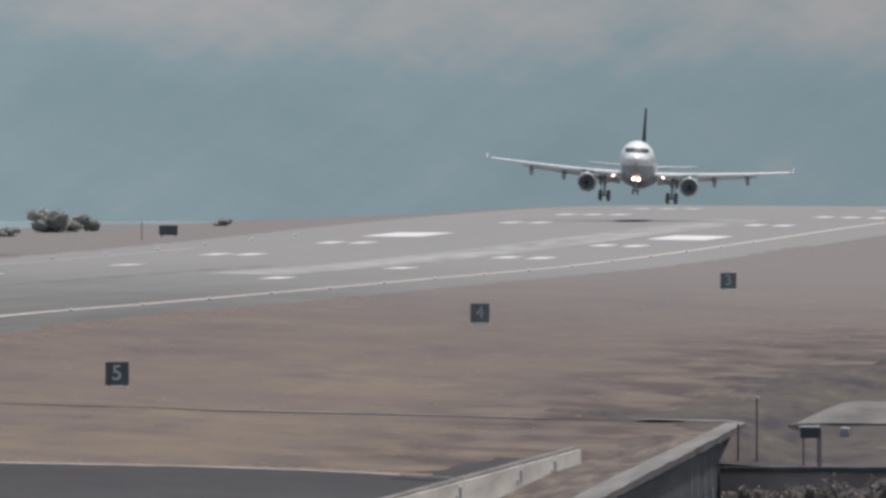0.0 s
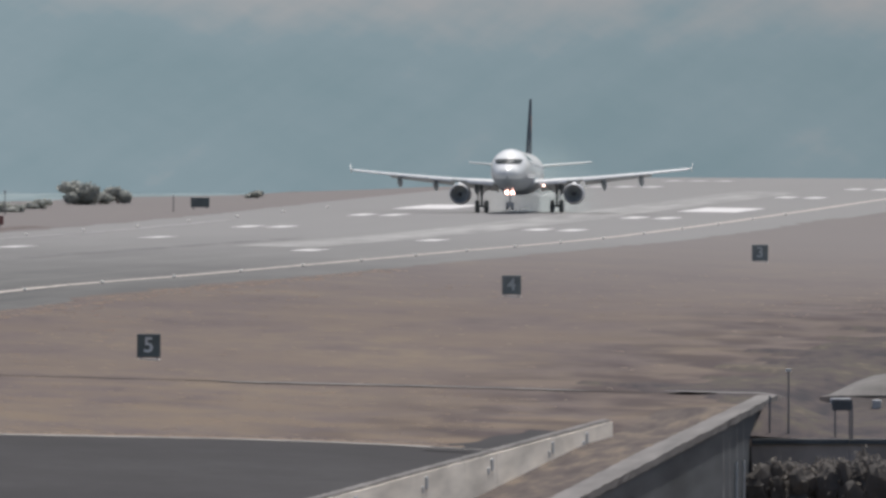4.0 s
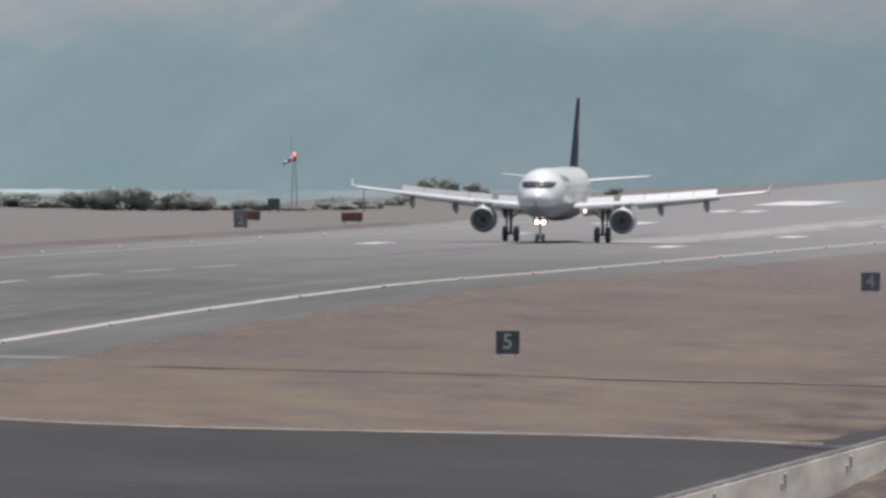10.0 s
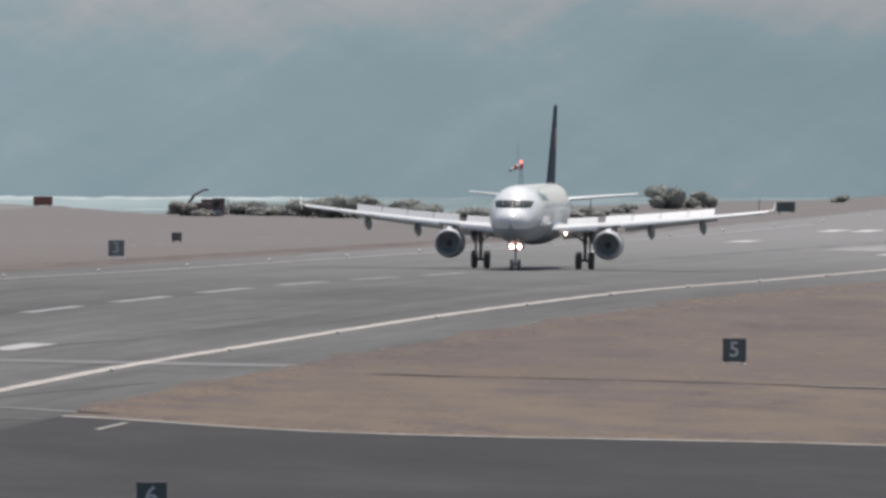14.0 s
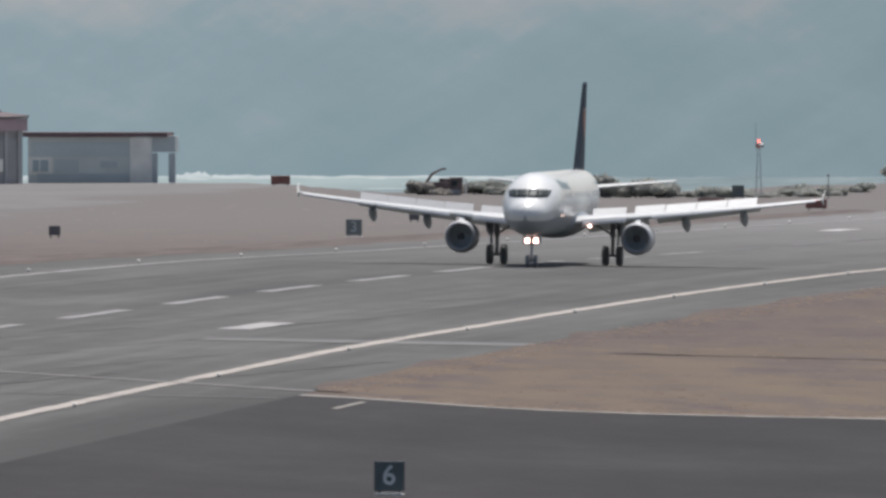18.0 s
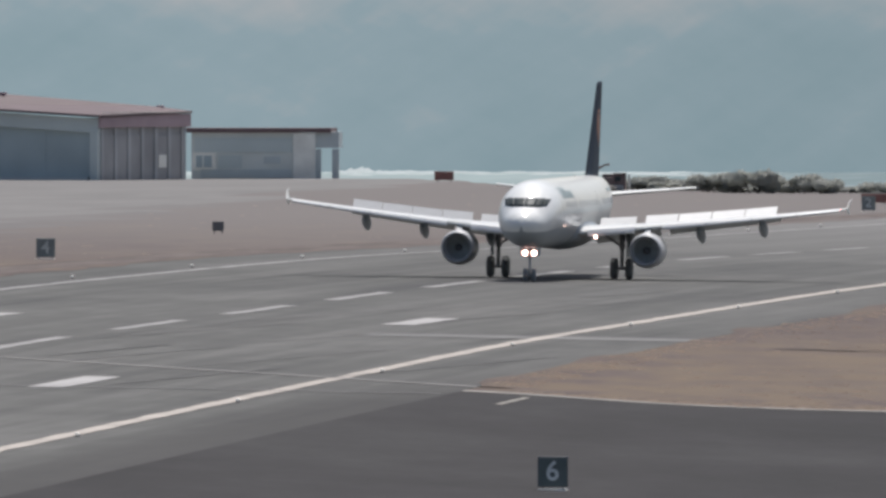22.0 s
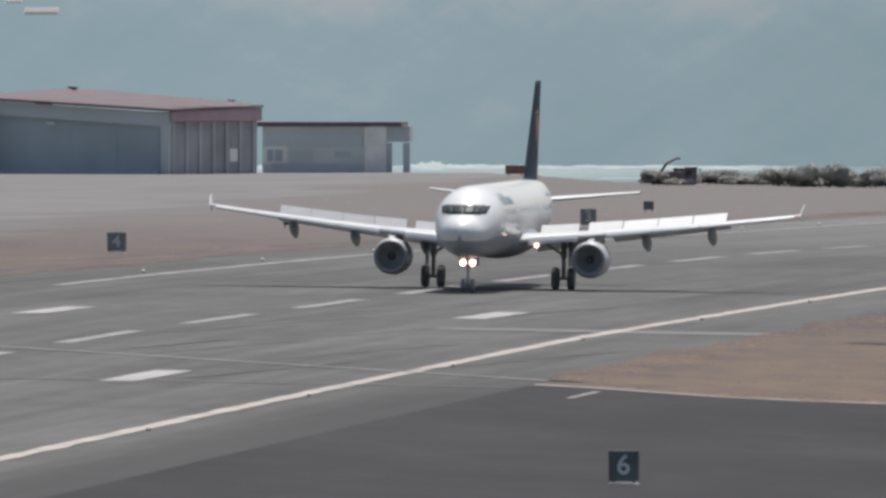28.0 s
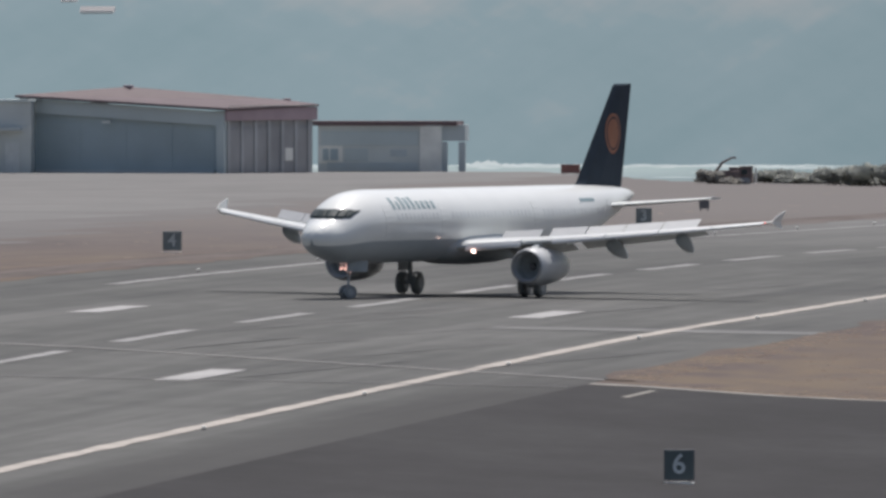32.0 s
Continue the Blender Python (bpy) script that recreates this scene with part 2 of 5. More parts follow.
M_SURF = plain("surf_foam", (0.374, 0.425, 0.425), 0.9, vary=0.12, scale=0.05)
M_BUSH = leafy("scrub_leaves", (0.45, 0.46, 0.425))
M_BUSHDARK = leafy("shaded_scrub_leaves", (0.42, 0.405, 0.375))
M_THICKET = leafy("thicket_leaves", (0.22, 0.205, 0.19))
M_WOOD = plain("bush_stem", (0.09, 0.07, 0.055), 0.9, vary=0.2)
M_POST = plain("grey_post", (0.16, 0.16, 0.165), 0.7, vary=0.1)
M_RUST = plain("rusty_machine", (0.19, 0.145, 0.135), 0.85, vary=0.3)


# ---- geometry helpers ----
def mesh_of(name, bm, material, smooth=False):
    me = bpy.data.meshes.new(name)
    bmesh.ops.recalc_face_normals(bm, faces=bm.faces[:])
    bm.to_mesh(me)
    bm.free()
    for m in (material if isinstance(material, (list, tuple)) else [material]):
        me.materials.append(m)
    if smooth:
        for p in me.polygons:
            p.use_smooth = True
    return me


def part(name, bm, material, parent, label="", smooth=False):
    ob = new(name, mesh_of(name, bm, material, smooth))
    ob.parent = parent
    if label:
        ob["label"] = label
    return ob


def base(name, m, label, category, group="", kind=""):
    """An Empty at a thing's base that carries its parts."""
    ob = new(name)
    ob.matrix_basis = m
    return tagged(ob, label, category, group, kind)


def box(bm, c, size, bevel=0.0, rot=None):
    r = bmesh.ops.create_cube(bm, size=1.0)
    vs = r["verts"]
    bmesh.ops.scale(bm, vec=size, verts=vs)
    if bevel:
        es = list({e for v in vs for e in v.link_edges})
        out = bmesh.ops.bevel(bm, geom=es, offset=bevel, segments=2, profile=0.7, affect="EDGES")
        vs = list({v for f in out["faces"] for v in f.verts} | {v for v in vs if v.is_valid})
    if rot:
        bmesh.ops.rotate(bm, cent=(0, 0, 0), matrix=rot, verts=vs)
    bmesh.ops.translate(bm, vec=c, verts=vs)
    return vs


def boxed(c, size, bevel=0.0, rot=None):
    bm = bmesh.new()
    box(bm, c, size, bevel, rot)
    return bm


def tube(bm, a, b, r0, r1=None, n=10):
    """A tapered rod from a to b."""
    a, b = Vector(a), Vector(b)
    d = b - a
    q = d.to_track_quat("Z", "Y").to_matrix().to_4x4()
    m = Matrix.Translation((a + b) / 2) @ q
    bmesh.ops.create_cone(bm, cap_ends=True, segments=n, radius1=r0, radius2=r0 if r1 is None else r1,
                          depth=d.length, matrix=m)


def rod(a, b, r0, r1=None, n=10):
    bm = bmesh.new()
    tube(bm, a, b, r0, r1, n)
    return bm


def loft(bm, rings, cap=True):
    """Skin rings of equal count; returns rows of faces."""
    vs = [[bm.verts.new(p) for p in ring] for ring in rings]
    n = len(vs[0])
    rows = []
    for a, b in zip(vs, vs[1:]):
        rows.append([bm.faces.new((a[i], a[(i + 1) % n], b[(i + 1) % n], b[i])) for i in range(n)])
    if cap:
        bm.faces.new(vs[0])
        bm.faces.new(vs[-1][::-1])
    return rows


def lathe(profile, axis_at, n=28, cap=True):
    """Rings round an axis along +x through axis_at; profile is (x, radius)."""
    bm = bmesh.new()
    cx, cy, cz = axis_at
    loft(bm, [[(cx + x, cy + r * math.cos(2 * math.pi * i / n), cz + r * math.sin(2 * math.pi * i / n))
               for i in range(n)] for x, r in profile], cap)
    return bm


# ---- the lie of the land ----
KNOTS = ((-400, -8.0), (0, -6.0), (500, -3.4), (803, -1.0), (1004, 1.0), (1168, 2.36), (1232, 2.8), (1305, 3.05),
         (1400, 3.30), (1480, 3.35), (1541, 3.3), (1670, 2.8), (1827, 2.25), (1915, 1.95), (2160, 1.15),
         (2290, 1.0), (2470, 0.95), (2700, 0.9), (3000, 0.25), (3300, -1.6), (3700, -6.0), (5200, -30.0))
KY, KZ = np.array(KNOTS).T
KZ = KZ + 0.24
KS = np.gradient(KZ, KY)


def zr(y):
    """Height of the runway's centre line."""
    i = int(min(max(np.searchsorted(KY, y) - 1, 0), len(KY) - 2))
    h = KY[i + 1] - KY[i]
    s = (y - KY[i]) / h
    return float((2 * s**3 - 3 * s**2 + 1) * KZ[i] + (s**3 - 2 * s**2 + s) * h * KS[i]
                 + (3 * s**2 - 2 * s**3) * KZ[i + 1] + (s**3 - s**2) * h * KS[i + 1])


def ease(a, b, v):
    s = min(max((v - a) / (b - a), 0.0), 1.0)
    return s * s * (3 - 2 * s)


CENTRE, NEAR_EDGE, FAR_EDGE, NEAR_SIGNS, FAR_SIGNS = -153.0, -122.5, -183.5, -104.6, -202.2
WALL_X, PIT_END = -67.7, 1231.0


def paved(x, y):
    return zr(y) - (0.0175 if x > CENTRE else -0.005) * abs(x - CENTRE)


def land_edge(x):
    """Where the high ground ends above the sea."""
    return 3500 - 720 * ease(-190, -222, x) - 270 * ease(-224, -252, x) + 320 * ease(-252, -318, x)


def taxi_edge(x):
    """The curving far edge of the taxiway."""
    return 1131 + 30 * ease(-112, -80, x) + 4 * ease(-112, -121, x)


def ramp_z(y):
    """Top of the parapet that falls towards the eye beside the taxiway."""
    return 0.82 + (y - 1253) * 0.0127


def ground_z(x, y):
    if x > NEAR_EDGE:
        t = x - NEAR_EDGE
        fall = 0.054 - 0.019 * ease(1300, 1600, y)
        z = paved(NEAR_EDGE, y) - (0.050 - 0.020 * ease(1600, 1900, y)) * min(t, 20) - fall * min(max(t - 20, 0), 34) - 0.012 * max(t - 54, 0)
        level = z
        z -= 0.9 * (ease(-69.1, -68.1, x) if y < 1262.1 else ease(-71.5, -65.5, x)) * (1 - ease(1275, 1700, y))
        if y < 1256:
            low = min(ramp_z(y) - 0.25, -0.42) + 1.0 * ease(1207, 1252, y)
            side = ease(-73.4, -73.0, x) if y < 1206 else ease(-75.5, -70.5, x) * (1 - ease(1245, 1256, y))
            z += (low - z) * side
        if x > -67.95 and PIT_END - 1 < y < 1262:
            # the yard below the parapet's end, with earth heaped against it
            z = level - 0.9 + 1.6 * ease(1228, 1243, y) * max(0.0, min(1.0, (-63.8 - x) / 4.0))
    elif x < FAR_EDGE:
        z = zr(y) + 0.15 + 0.2 * ease(-183.5, -186.5, x) * (1 - ease(2000, 2500, y)) - (0.57 + 0.2 * (1 - ease(2000, 2500, y))) * ease(-186, -199, x) - 0.6 * ease(2000, 2600, y) * ease(-183, -215, x)
    else:
        z = paved(x, y)
    if x < FAR_EDGE:
        z -= 0.95 * ease(2350, 2780, y) * ease(-235, -300, x)
        z += 0.45 * ease(-238, -256, x) * (1 - 0.75 * ease(-280, -335, x)) * ease(2380, 2500, y)
    over = y - land_edge(x)
    if over > 0:
        z -= 26 * ease(0, 260, over)
    return z


def sheet(name, xs, ys, zf, material, kind="structure", label=""):
    """A ground sheet over a grid."""
    verts = [(x, y, zf(x, y)) for y in ys for x in xs]
    w = len(xs)
    faces = [(j * w + i, j * w + i + 1, (j + 1) * w + i + 1, (j + 1) * w + i)
             for j in range(len(ys) - 1) for i in range(w - 1)]
    me = bpy.data.meshes.new(name)
    me.from_pydata(verts, [], faces)
    me.materials.append(material)
    for p in me.polygons:
        p.use_smooth = True
    return tagged(new(name, me), label, kind=kind)


def span(a, b, step):
    n = max(1, round((b - a) / step))
    return [a + (b - a) * i / n for i in range(n + 1)]


YS = span(-400, 900, 50)[:-1] + span(900, 2900, 10)[:-1] + span(2900, 3800, 25)
XS = (span(-900, -340, 40)[:-1] + span(-340, -200, 7)[:-1] + span(-200, -183.5, 1.5)[:-1] + [-183.5, -183.2] + span(-180, -126, 9)
      + [-122.8, -122.5] + span(-121, -77, 4) + [-75.5, -73.4, -73.0, -70.5, -69.1, -68.2, -67.9, -67.7] + span(-64, 60, 8)[:-1] + span(60, 700, 64))


def grass_z(x, y):
    z = ground_z(x, y)
    if -183.3 < x < -122.6:
        return z - 0.2
    if x >= WALL_X and y <= PIT_END:
        return min(z, -9.0)
    if -122.5 <= x <= -73.3 and y < taxi_edge(x) - 5:
        return z - 0.2
    if x > -96 and 1130 < y < 1300:
        return z
    bumpy = 0.035 * noise.noise((x / 14, y / 60, 0)) + 0.012 * noise.noise((x / 4, y / 30, 3))
    return z + (bumpy if x > -121 or x < -186 else 0.0)


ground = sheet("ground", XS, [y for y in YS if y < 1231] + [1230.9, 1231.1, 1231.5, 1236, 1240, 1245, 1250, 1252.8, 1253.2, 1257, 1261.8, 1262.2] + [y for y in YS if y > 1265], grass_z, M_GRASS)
# the grass starts exactly at the taxiway's edge
snapped = set()
for v in ground.data.vertices:
    x, y = round(v.co.x, 3), v.co.y
    if -122.6 < x < -73.2 and x not in snapped and taxi_edge(x) - 5 <= y:
        snapped.add(x)
        v.co.y = taxi_edge(x)
        v.co.z = ground_z(x, v.co.y) + 0.01
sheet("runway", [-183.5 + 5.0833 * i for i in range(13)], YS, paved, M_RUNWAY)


taxi = sheet("taxiway", span(-122.5, -73.6, 4), [y for y in YS if y < 1120] + [1180.0], ground_z, M_TAXI)
for v in taxi.data.vertices:
    if v.co.y > taxi_edge(v.co.x):
        v.co.y = taxi_edge(v.co.x)
        v.co.z = ground_z(v.co.x, v.co.y)
sheet("apron_margin", span(-600, -210, 8), span(1640, 2890, 15),
      lambda x, y: ground_z(x, y) + (0.06 if x < -228 - (y - 1750) * 0.08 else -0.4), M_MARGIN)
sheet("apron", span(-620, -250, 10), span(1900, 2890, 15),
      lambda x, y: ground_z(x, y) + (0.12 if x < -250 - (y - 1880) * 0.055 else -0.4), M_APRON)

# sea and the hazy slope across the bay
# haze put into the sea's colours; pale surf-churned water in the west
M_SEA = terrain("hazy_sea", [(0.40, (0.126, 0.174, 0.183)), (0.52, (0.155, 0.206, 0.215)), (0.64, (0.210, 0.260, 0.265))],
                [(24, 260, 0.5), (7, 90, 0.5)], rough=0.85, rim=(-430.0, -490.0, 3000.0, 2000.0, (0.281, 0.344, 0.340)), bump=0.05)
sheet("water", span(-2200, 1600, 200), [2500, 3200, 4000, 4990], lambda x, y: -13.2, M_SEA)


# a glowing backdrop: haze, brighter westwards, is painted into its colour
def hazy_slope():
    m = bpy.data.materials.new("hazy_slope")
    m.use_nodes = True
    n, l = m.node_tree.nodes, m.node_tree.links
    n.remove(n["Principled BSDF"])
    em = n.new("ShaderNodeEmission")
    tc = n.new("ShaderNodeTexCoord")
    total = None
    for sx, sz, lean, w, off in ((95, 24, 24, 0.44, 3.0), (34, 9, -32, 0.28, 9.0), (6, 2.6, 20, 0.09, 1.0)):
        mp = n.new("ShaderNodeMapping")
        mp.vector_type = "TEXTURE"
        mp.inputs["Scale"].default_value = (sx, 1e6, sz)
        mp.inputs["Rotation"].default_value = (0, radians(lean), 0)
        mp.inputs["Location"].default_value = (off * sx, 0, off * sz)
        l.new(tc.outputs["Object"], mp.inputs["Vector"])
        t = n.new("ShaderNodeTexNoise")
        t.inputs["Scale"].default_value, t.inputs["Detail"].default_value = 1.0, 4
        l.new(mp.outputs[0], t.inputs["Vector"])
        mul = n.new("ShaderNodeMath")
        mul.operation = "MULTIPLY_ADD"
        mul.inputs[1].default_value = w
        l.new(t.outputs["Fac"], mul.inputs[0])
        if total:
            l.new(total.outputs[0], mul.inputs[2])
        else:
            mul.inputs[2].default_value = 0.0
        total = mul
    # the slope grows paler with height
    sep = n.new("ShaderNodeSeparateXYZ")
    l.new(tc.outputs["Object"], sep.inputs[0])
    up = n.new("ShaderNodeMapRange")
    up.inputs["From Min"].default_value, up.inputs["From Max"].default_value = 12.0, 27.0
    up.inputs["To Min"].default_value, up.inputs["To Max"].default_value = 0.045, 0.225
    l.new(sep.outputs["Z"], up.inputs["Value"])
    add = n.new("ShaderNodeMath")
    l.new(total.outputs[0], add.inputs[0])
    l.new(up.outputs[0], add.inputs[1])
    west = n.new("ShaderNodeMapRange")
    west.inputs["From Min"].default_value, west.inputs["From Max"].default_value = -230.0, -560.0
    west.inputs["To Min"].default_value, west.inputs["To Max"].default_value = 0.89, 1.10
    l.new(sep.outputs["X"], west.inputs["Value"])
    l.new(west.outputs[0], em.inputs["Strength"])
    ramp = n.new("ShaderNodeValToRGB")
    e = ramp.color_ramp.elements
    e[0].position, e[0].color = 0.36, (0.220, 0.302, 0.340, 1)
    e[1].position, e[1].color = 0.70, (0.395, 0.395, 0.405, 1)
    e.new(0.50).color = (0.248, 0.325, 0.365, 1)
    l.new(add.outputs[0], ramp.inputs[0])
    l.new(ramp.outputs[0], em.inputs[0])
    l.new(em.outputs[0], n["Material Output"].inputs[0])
    return m


def slope_z(x, y):
    d = (y - 4690) / 290
    return -13.3 + 150 * max(d, 0) + 3.0 * noise.noise((x / 90, y / 60, 0)) * min(max(d, 0) * 6, 1)


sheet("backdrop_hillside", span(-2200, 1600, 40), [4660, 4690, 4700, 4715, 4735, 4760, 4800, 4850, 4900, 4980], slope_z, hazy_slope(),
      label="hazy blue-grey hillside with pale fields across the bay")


# ---- paint on the runway ----
def strip(name, x0, x1, y0, y1, material, lift=0.02, parent=None, step=10, ragged=0.0):
    bm = bmesh.new()
    ys = span(y0, y1, step)
    rows = []
    for y in ys:
        w = ragged * noise.noise((x0, y / 7, 2)), ragged * noise.noise((x1, y / 7, 8))
        rows.append([bm.verts.new((x, y, (paved(x, y) if -183.5 <= x <= -122.5 else ground_z(x, y)) + lift)) for x in (x0 + w[0], x1 + w[1])])
    for a, b in zip(rows, rows[1:]):
        bm.faces.new((a[0], a[1], b[1], b[0]))
    return part(name, bm, material, parent)


marks = base("runway_markings", pose(0, 0, 0), "worn white runway markings on grey asphalt", "markings", kind="structure")
strip("edge_line", -130.95, -130.05, 700, 3300, M_YELLOWED, 0.025, marks, 4, 0.22)
strip("edge_line", -175.95, -175.05, 1372, 2290, M_DASH, 0.025, marks, 4, 0.25)
for k in range(-9, 18):
    strip("centre_dash", CENTRE - 0.45, CENTRE + 0.45, 1198 + 50 * k, 1228 + 50 * k, M_DASH if k < 10 else M_WORN, 0.025, marks, 5, 0.2)
for y, bars in ((1137, 1), (1287, 1), (1928, 1), (2072, 1), (2215, 2), (2363, 2), (2641, 2), (2790, 3), (2940, 3)):
    for side in (-1, 1):
        for b in range(bars):
            x = CENTRE + side * (11.8 + 3.1 * b)
            strip("touchdown_bar", x - 0.9, x + 0.9, y - 11, y + 11, M_BAR if y > 1500 else M_PAINT, 0.025, marks, 3, 0.2)
for side in (-1, 1):
    strip("aiming_block", CENTRE + side * 14.4 - 3, CENTRE + side * 14.4 + 3, 2440, 2495, M_BAR, 0.025, marks)
strip("cross_joint", -140, -122.6, 1244.5, 1252.0, M_PATCH, 0.02, marks, 4, 0.5)


def skew_line(name, x0, y0, x1, y1, w, material, verge=False):
    """A painted or sealed line across the paving."""
    bm = bmesh.new()
    rows = []
    for i in range(25):
        x, y = x0 + (x1 - x0) * i / 24, y0 + (y1 - y0) * i / 24
        if verge:
            y = taxi_edge(x) - 0.7 + 0.5 * noise.noise((x / 2, 3, 1))
        rows.append([bm.verts.new((x, y + d, ground_z(x, y + d) + 0.03)) for d in (-w / 2, w / 2)])
    for a, b in zip(rows, rows[1:]):
        bm.faces.new((a[0], a[1], b[1], b[0]))
    return part(name, bm, material, marks)


skew_line("taxi_edge_line", -122.4, 0, -73.8, 0, 2.3, M_EDGING, True)
M_TYRE = plain("tyre_mark_rubber", (0.088, 0.086, 0.087), 0.9, vary=0.2, scale=0.3)
marks_rng = random.Random(9)
for k in range(16):
    x, y, run = marks_rng.uniform(-152, -131), marks_rng.uniform(1120, 1400), marks_rng.uniform(25, 60)
    skew_line("tyre_mark", x, y, x + run * marks_rng.uniform(0.07, 0.12), y + run, marks_rng.uniform(1.2, 2.6), M_TYRE)
skew_line("cross_joint", -122.6, 1142, -183.3, 1229, 1.4, M_JOINT)
skew_line("cross_joint", -122.8, 1128, -160, 1128, 0.8, M_WORN)
strip("tick_mark", -119.0, -118.65, 1116, 1129, M_TICK, 0.02, marks)
strip("worn_strip", -150.0, -143.5, 1960, 2720, M_PALE, 0.015, marks)
strip("far_shoulder", -186.3, -183.6, 900, 2190, M_SHOULDER, 0.06, marks)


def fringe(name, x0, way, y0, y1):
    """Dry grass creeping over the edge of the paving."""
    bm = bmesh.new()
    rows = []
    for y in span(y0, y1, 4):
        reach = 1.6 * max(0.0, noise.noise((0, y / 16, x0)) + 0.25) + 0.5 * max(0.0, noise.noise((3, y / 5, x0)))
        rows.append([bm.verts.new((x, y, ground_z(x, y) + h)) for x, h in ((x0 - way * 3.2, -0.12), (x0 - way * 1.2, 0.05), (x0 + way * reach * 0.5, 0.05), (x0 + way * (reach + 0.05), 0.012))])
    for a, b in zip(rows, rows[1:]):
        for k in range(3):
            bm.faces.new((a[k], a[k + 1], b[k + 1], b[k]))
    return tagged(new(name, mesh_of(name, bm, M_GRASS, True)), "ragged dry grass at the paving's edge", "grass", kind="stuff")


fringe("grass_fringe", -122.5, -1, 1142, 2400)
fringe("grass_fringe_far", -183.5, 1, 1000, 2500)


def track(name, pts, width, material, lift=0.03, uneven=0.35):
    """A worn track along a line of places on the ground."""
    bm = bmesh.new()
    rows = []
    for (x0, y0), (x1, y1) in zip(pts, pts[1:]):
        for i in range(8):
            f = i / 8
            x, y = x0 + (x1 - x0) * f, y0 + (y1 - y0) * f
            w = width * max(0.08, 1.0 + uneven * noise.noise((x / 3, y / 9, 1)))
            rows.append([bm.verts.new((x + w * (k / 8 - 0.5), y, max(ground_z(x + w * (k / 8 - 0.5), y), -6) + lift)) for k in range(9)])
    for a, b in zip(rows, rows[1:]):
        for k in range(8):
            bm.faces.new((a[k], a[k + 1], b[k + 1], b[k]))
    return tagged(new(name, mesh_of(name, bm, material, True)), kind="structure")


track("service_road", ((-77.6, 1154), (-76.6, 1170), (-75.6, 1186), (-74.9, 1202)), 3.6, M_TAXI)
M_ROUGHGROUND = terrain("rough_stony_ground", [(0.41, (0.037, 0.034, 0.037)), (0.455, (0.053, 0.045, 0.046)), (0.50, (0.072, 0.059, 0.056)), (0.54, (0.078, 0.069, 0.056)), (0.59, (0.120, 0.098, 0.077))],
                        [(8, 60, 0.36), (3.2, 20, 0.36), (0.9, 6, 0.28)])
sheet("rough_ground", span(-86, -68, 1) + [-67.75] + span(-67, -40, 1), [1231.3, 1233.0] + span(1236, 1260, 4) + [1262.4] + span(1266, 1760, 6),
      lambda x, y: ground_z(x, y) + (0.16 if (x > -67.8 if y < 1262 else x > -77 + 7 * noise.noise((3, y / 22, 0)) + 3 * noise.noise((x / 3, y / 9, 6)) + 0.012 * (y - 1262) + 9 * (1 - ease(1262, 1296, y))) else -0.3), M_ROUGHGROUND)
M_DIRT = terrain("trodden_dirt", [(0.40, (0.066, 0.054, 0.051)), (0.5, (0.097, 0.080, 0.071)), (0.60, (0.156, 0.125, 0.097))],
                 [(3, 40, 0.45), (1, 12, 0.55)])
sheet("dirt_verge", span(-73.0, -68.7, 0.8), span(900, 1250, 10), lambda x, y: ground_z(x, y) + 0.03, M_DIRT)
track("drain_kerb", ((-97.0, 1262), (-86.9, 1279), (-79.0, 1289.5)), 1.5, M_KERB, 0.06, 0.9)
track("drain_kerb_end", ((-75.5, 1293.5), (-72.9, 1297), (-69.9, 1304)), 1.5, M_KERB, 0.18, 0.7)
track("drain_line", ((-117.4, 1239), (-107, 1252), (-96.3, 1265.5), (-85.7, 1284), (-75.3, 1295)), 1.3, M_TRACK, 0.03, 1.1)


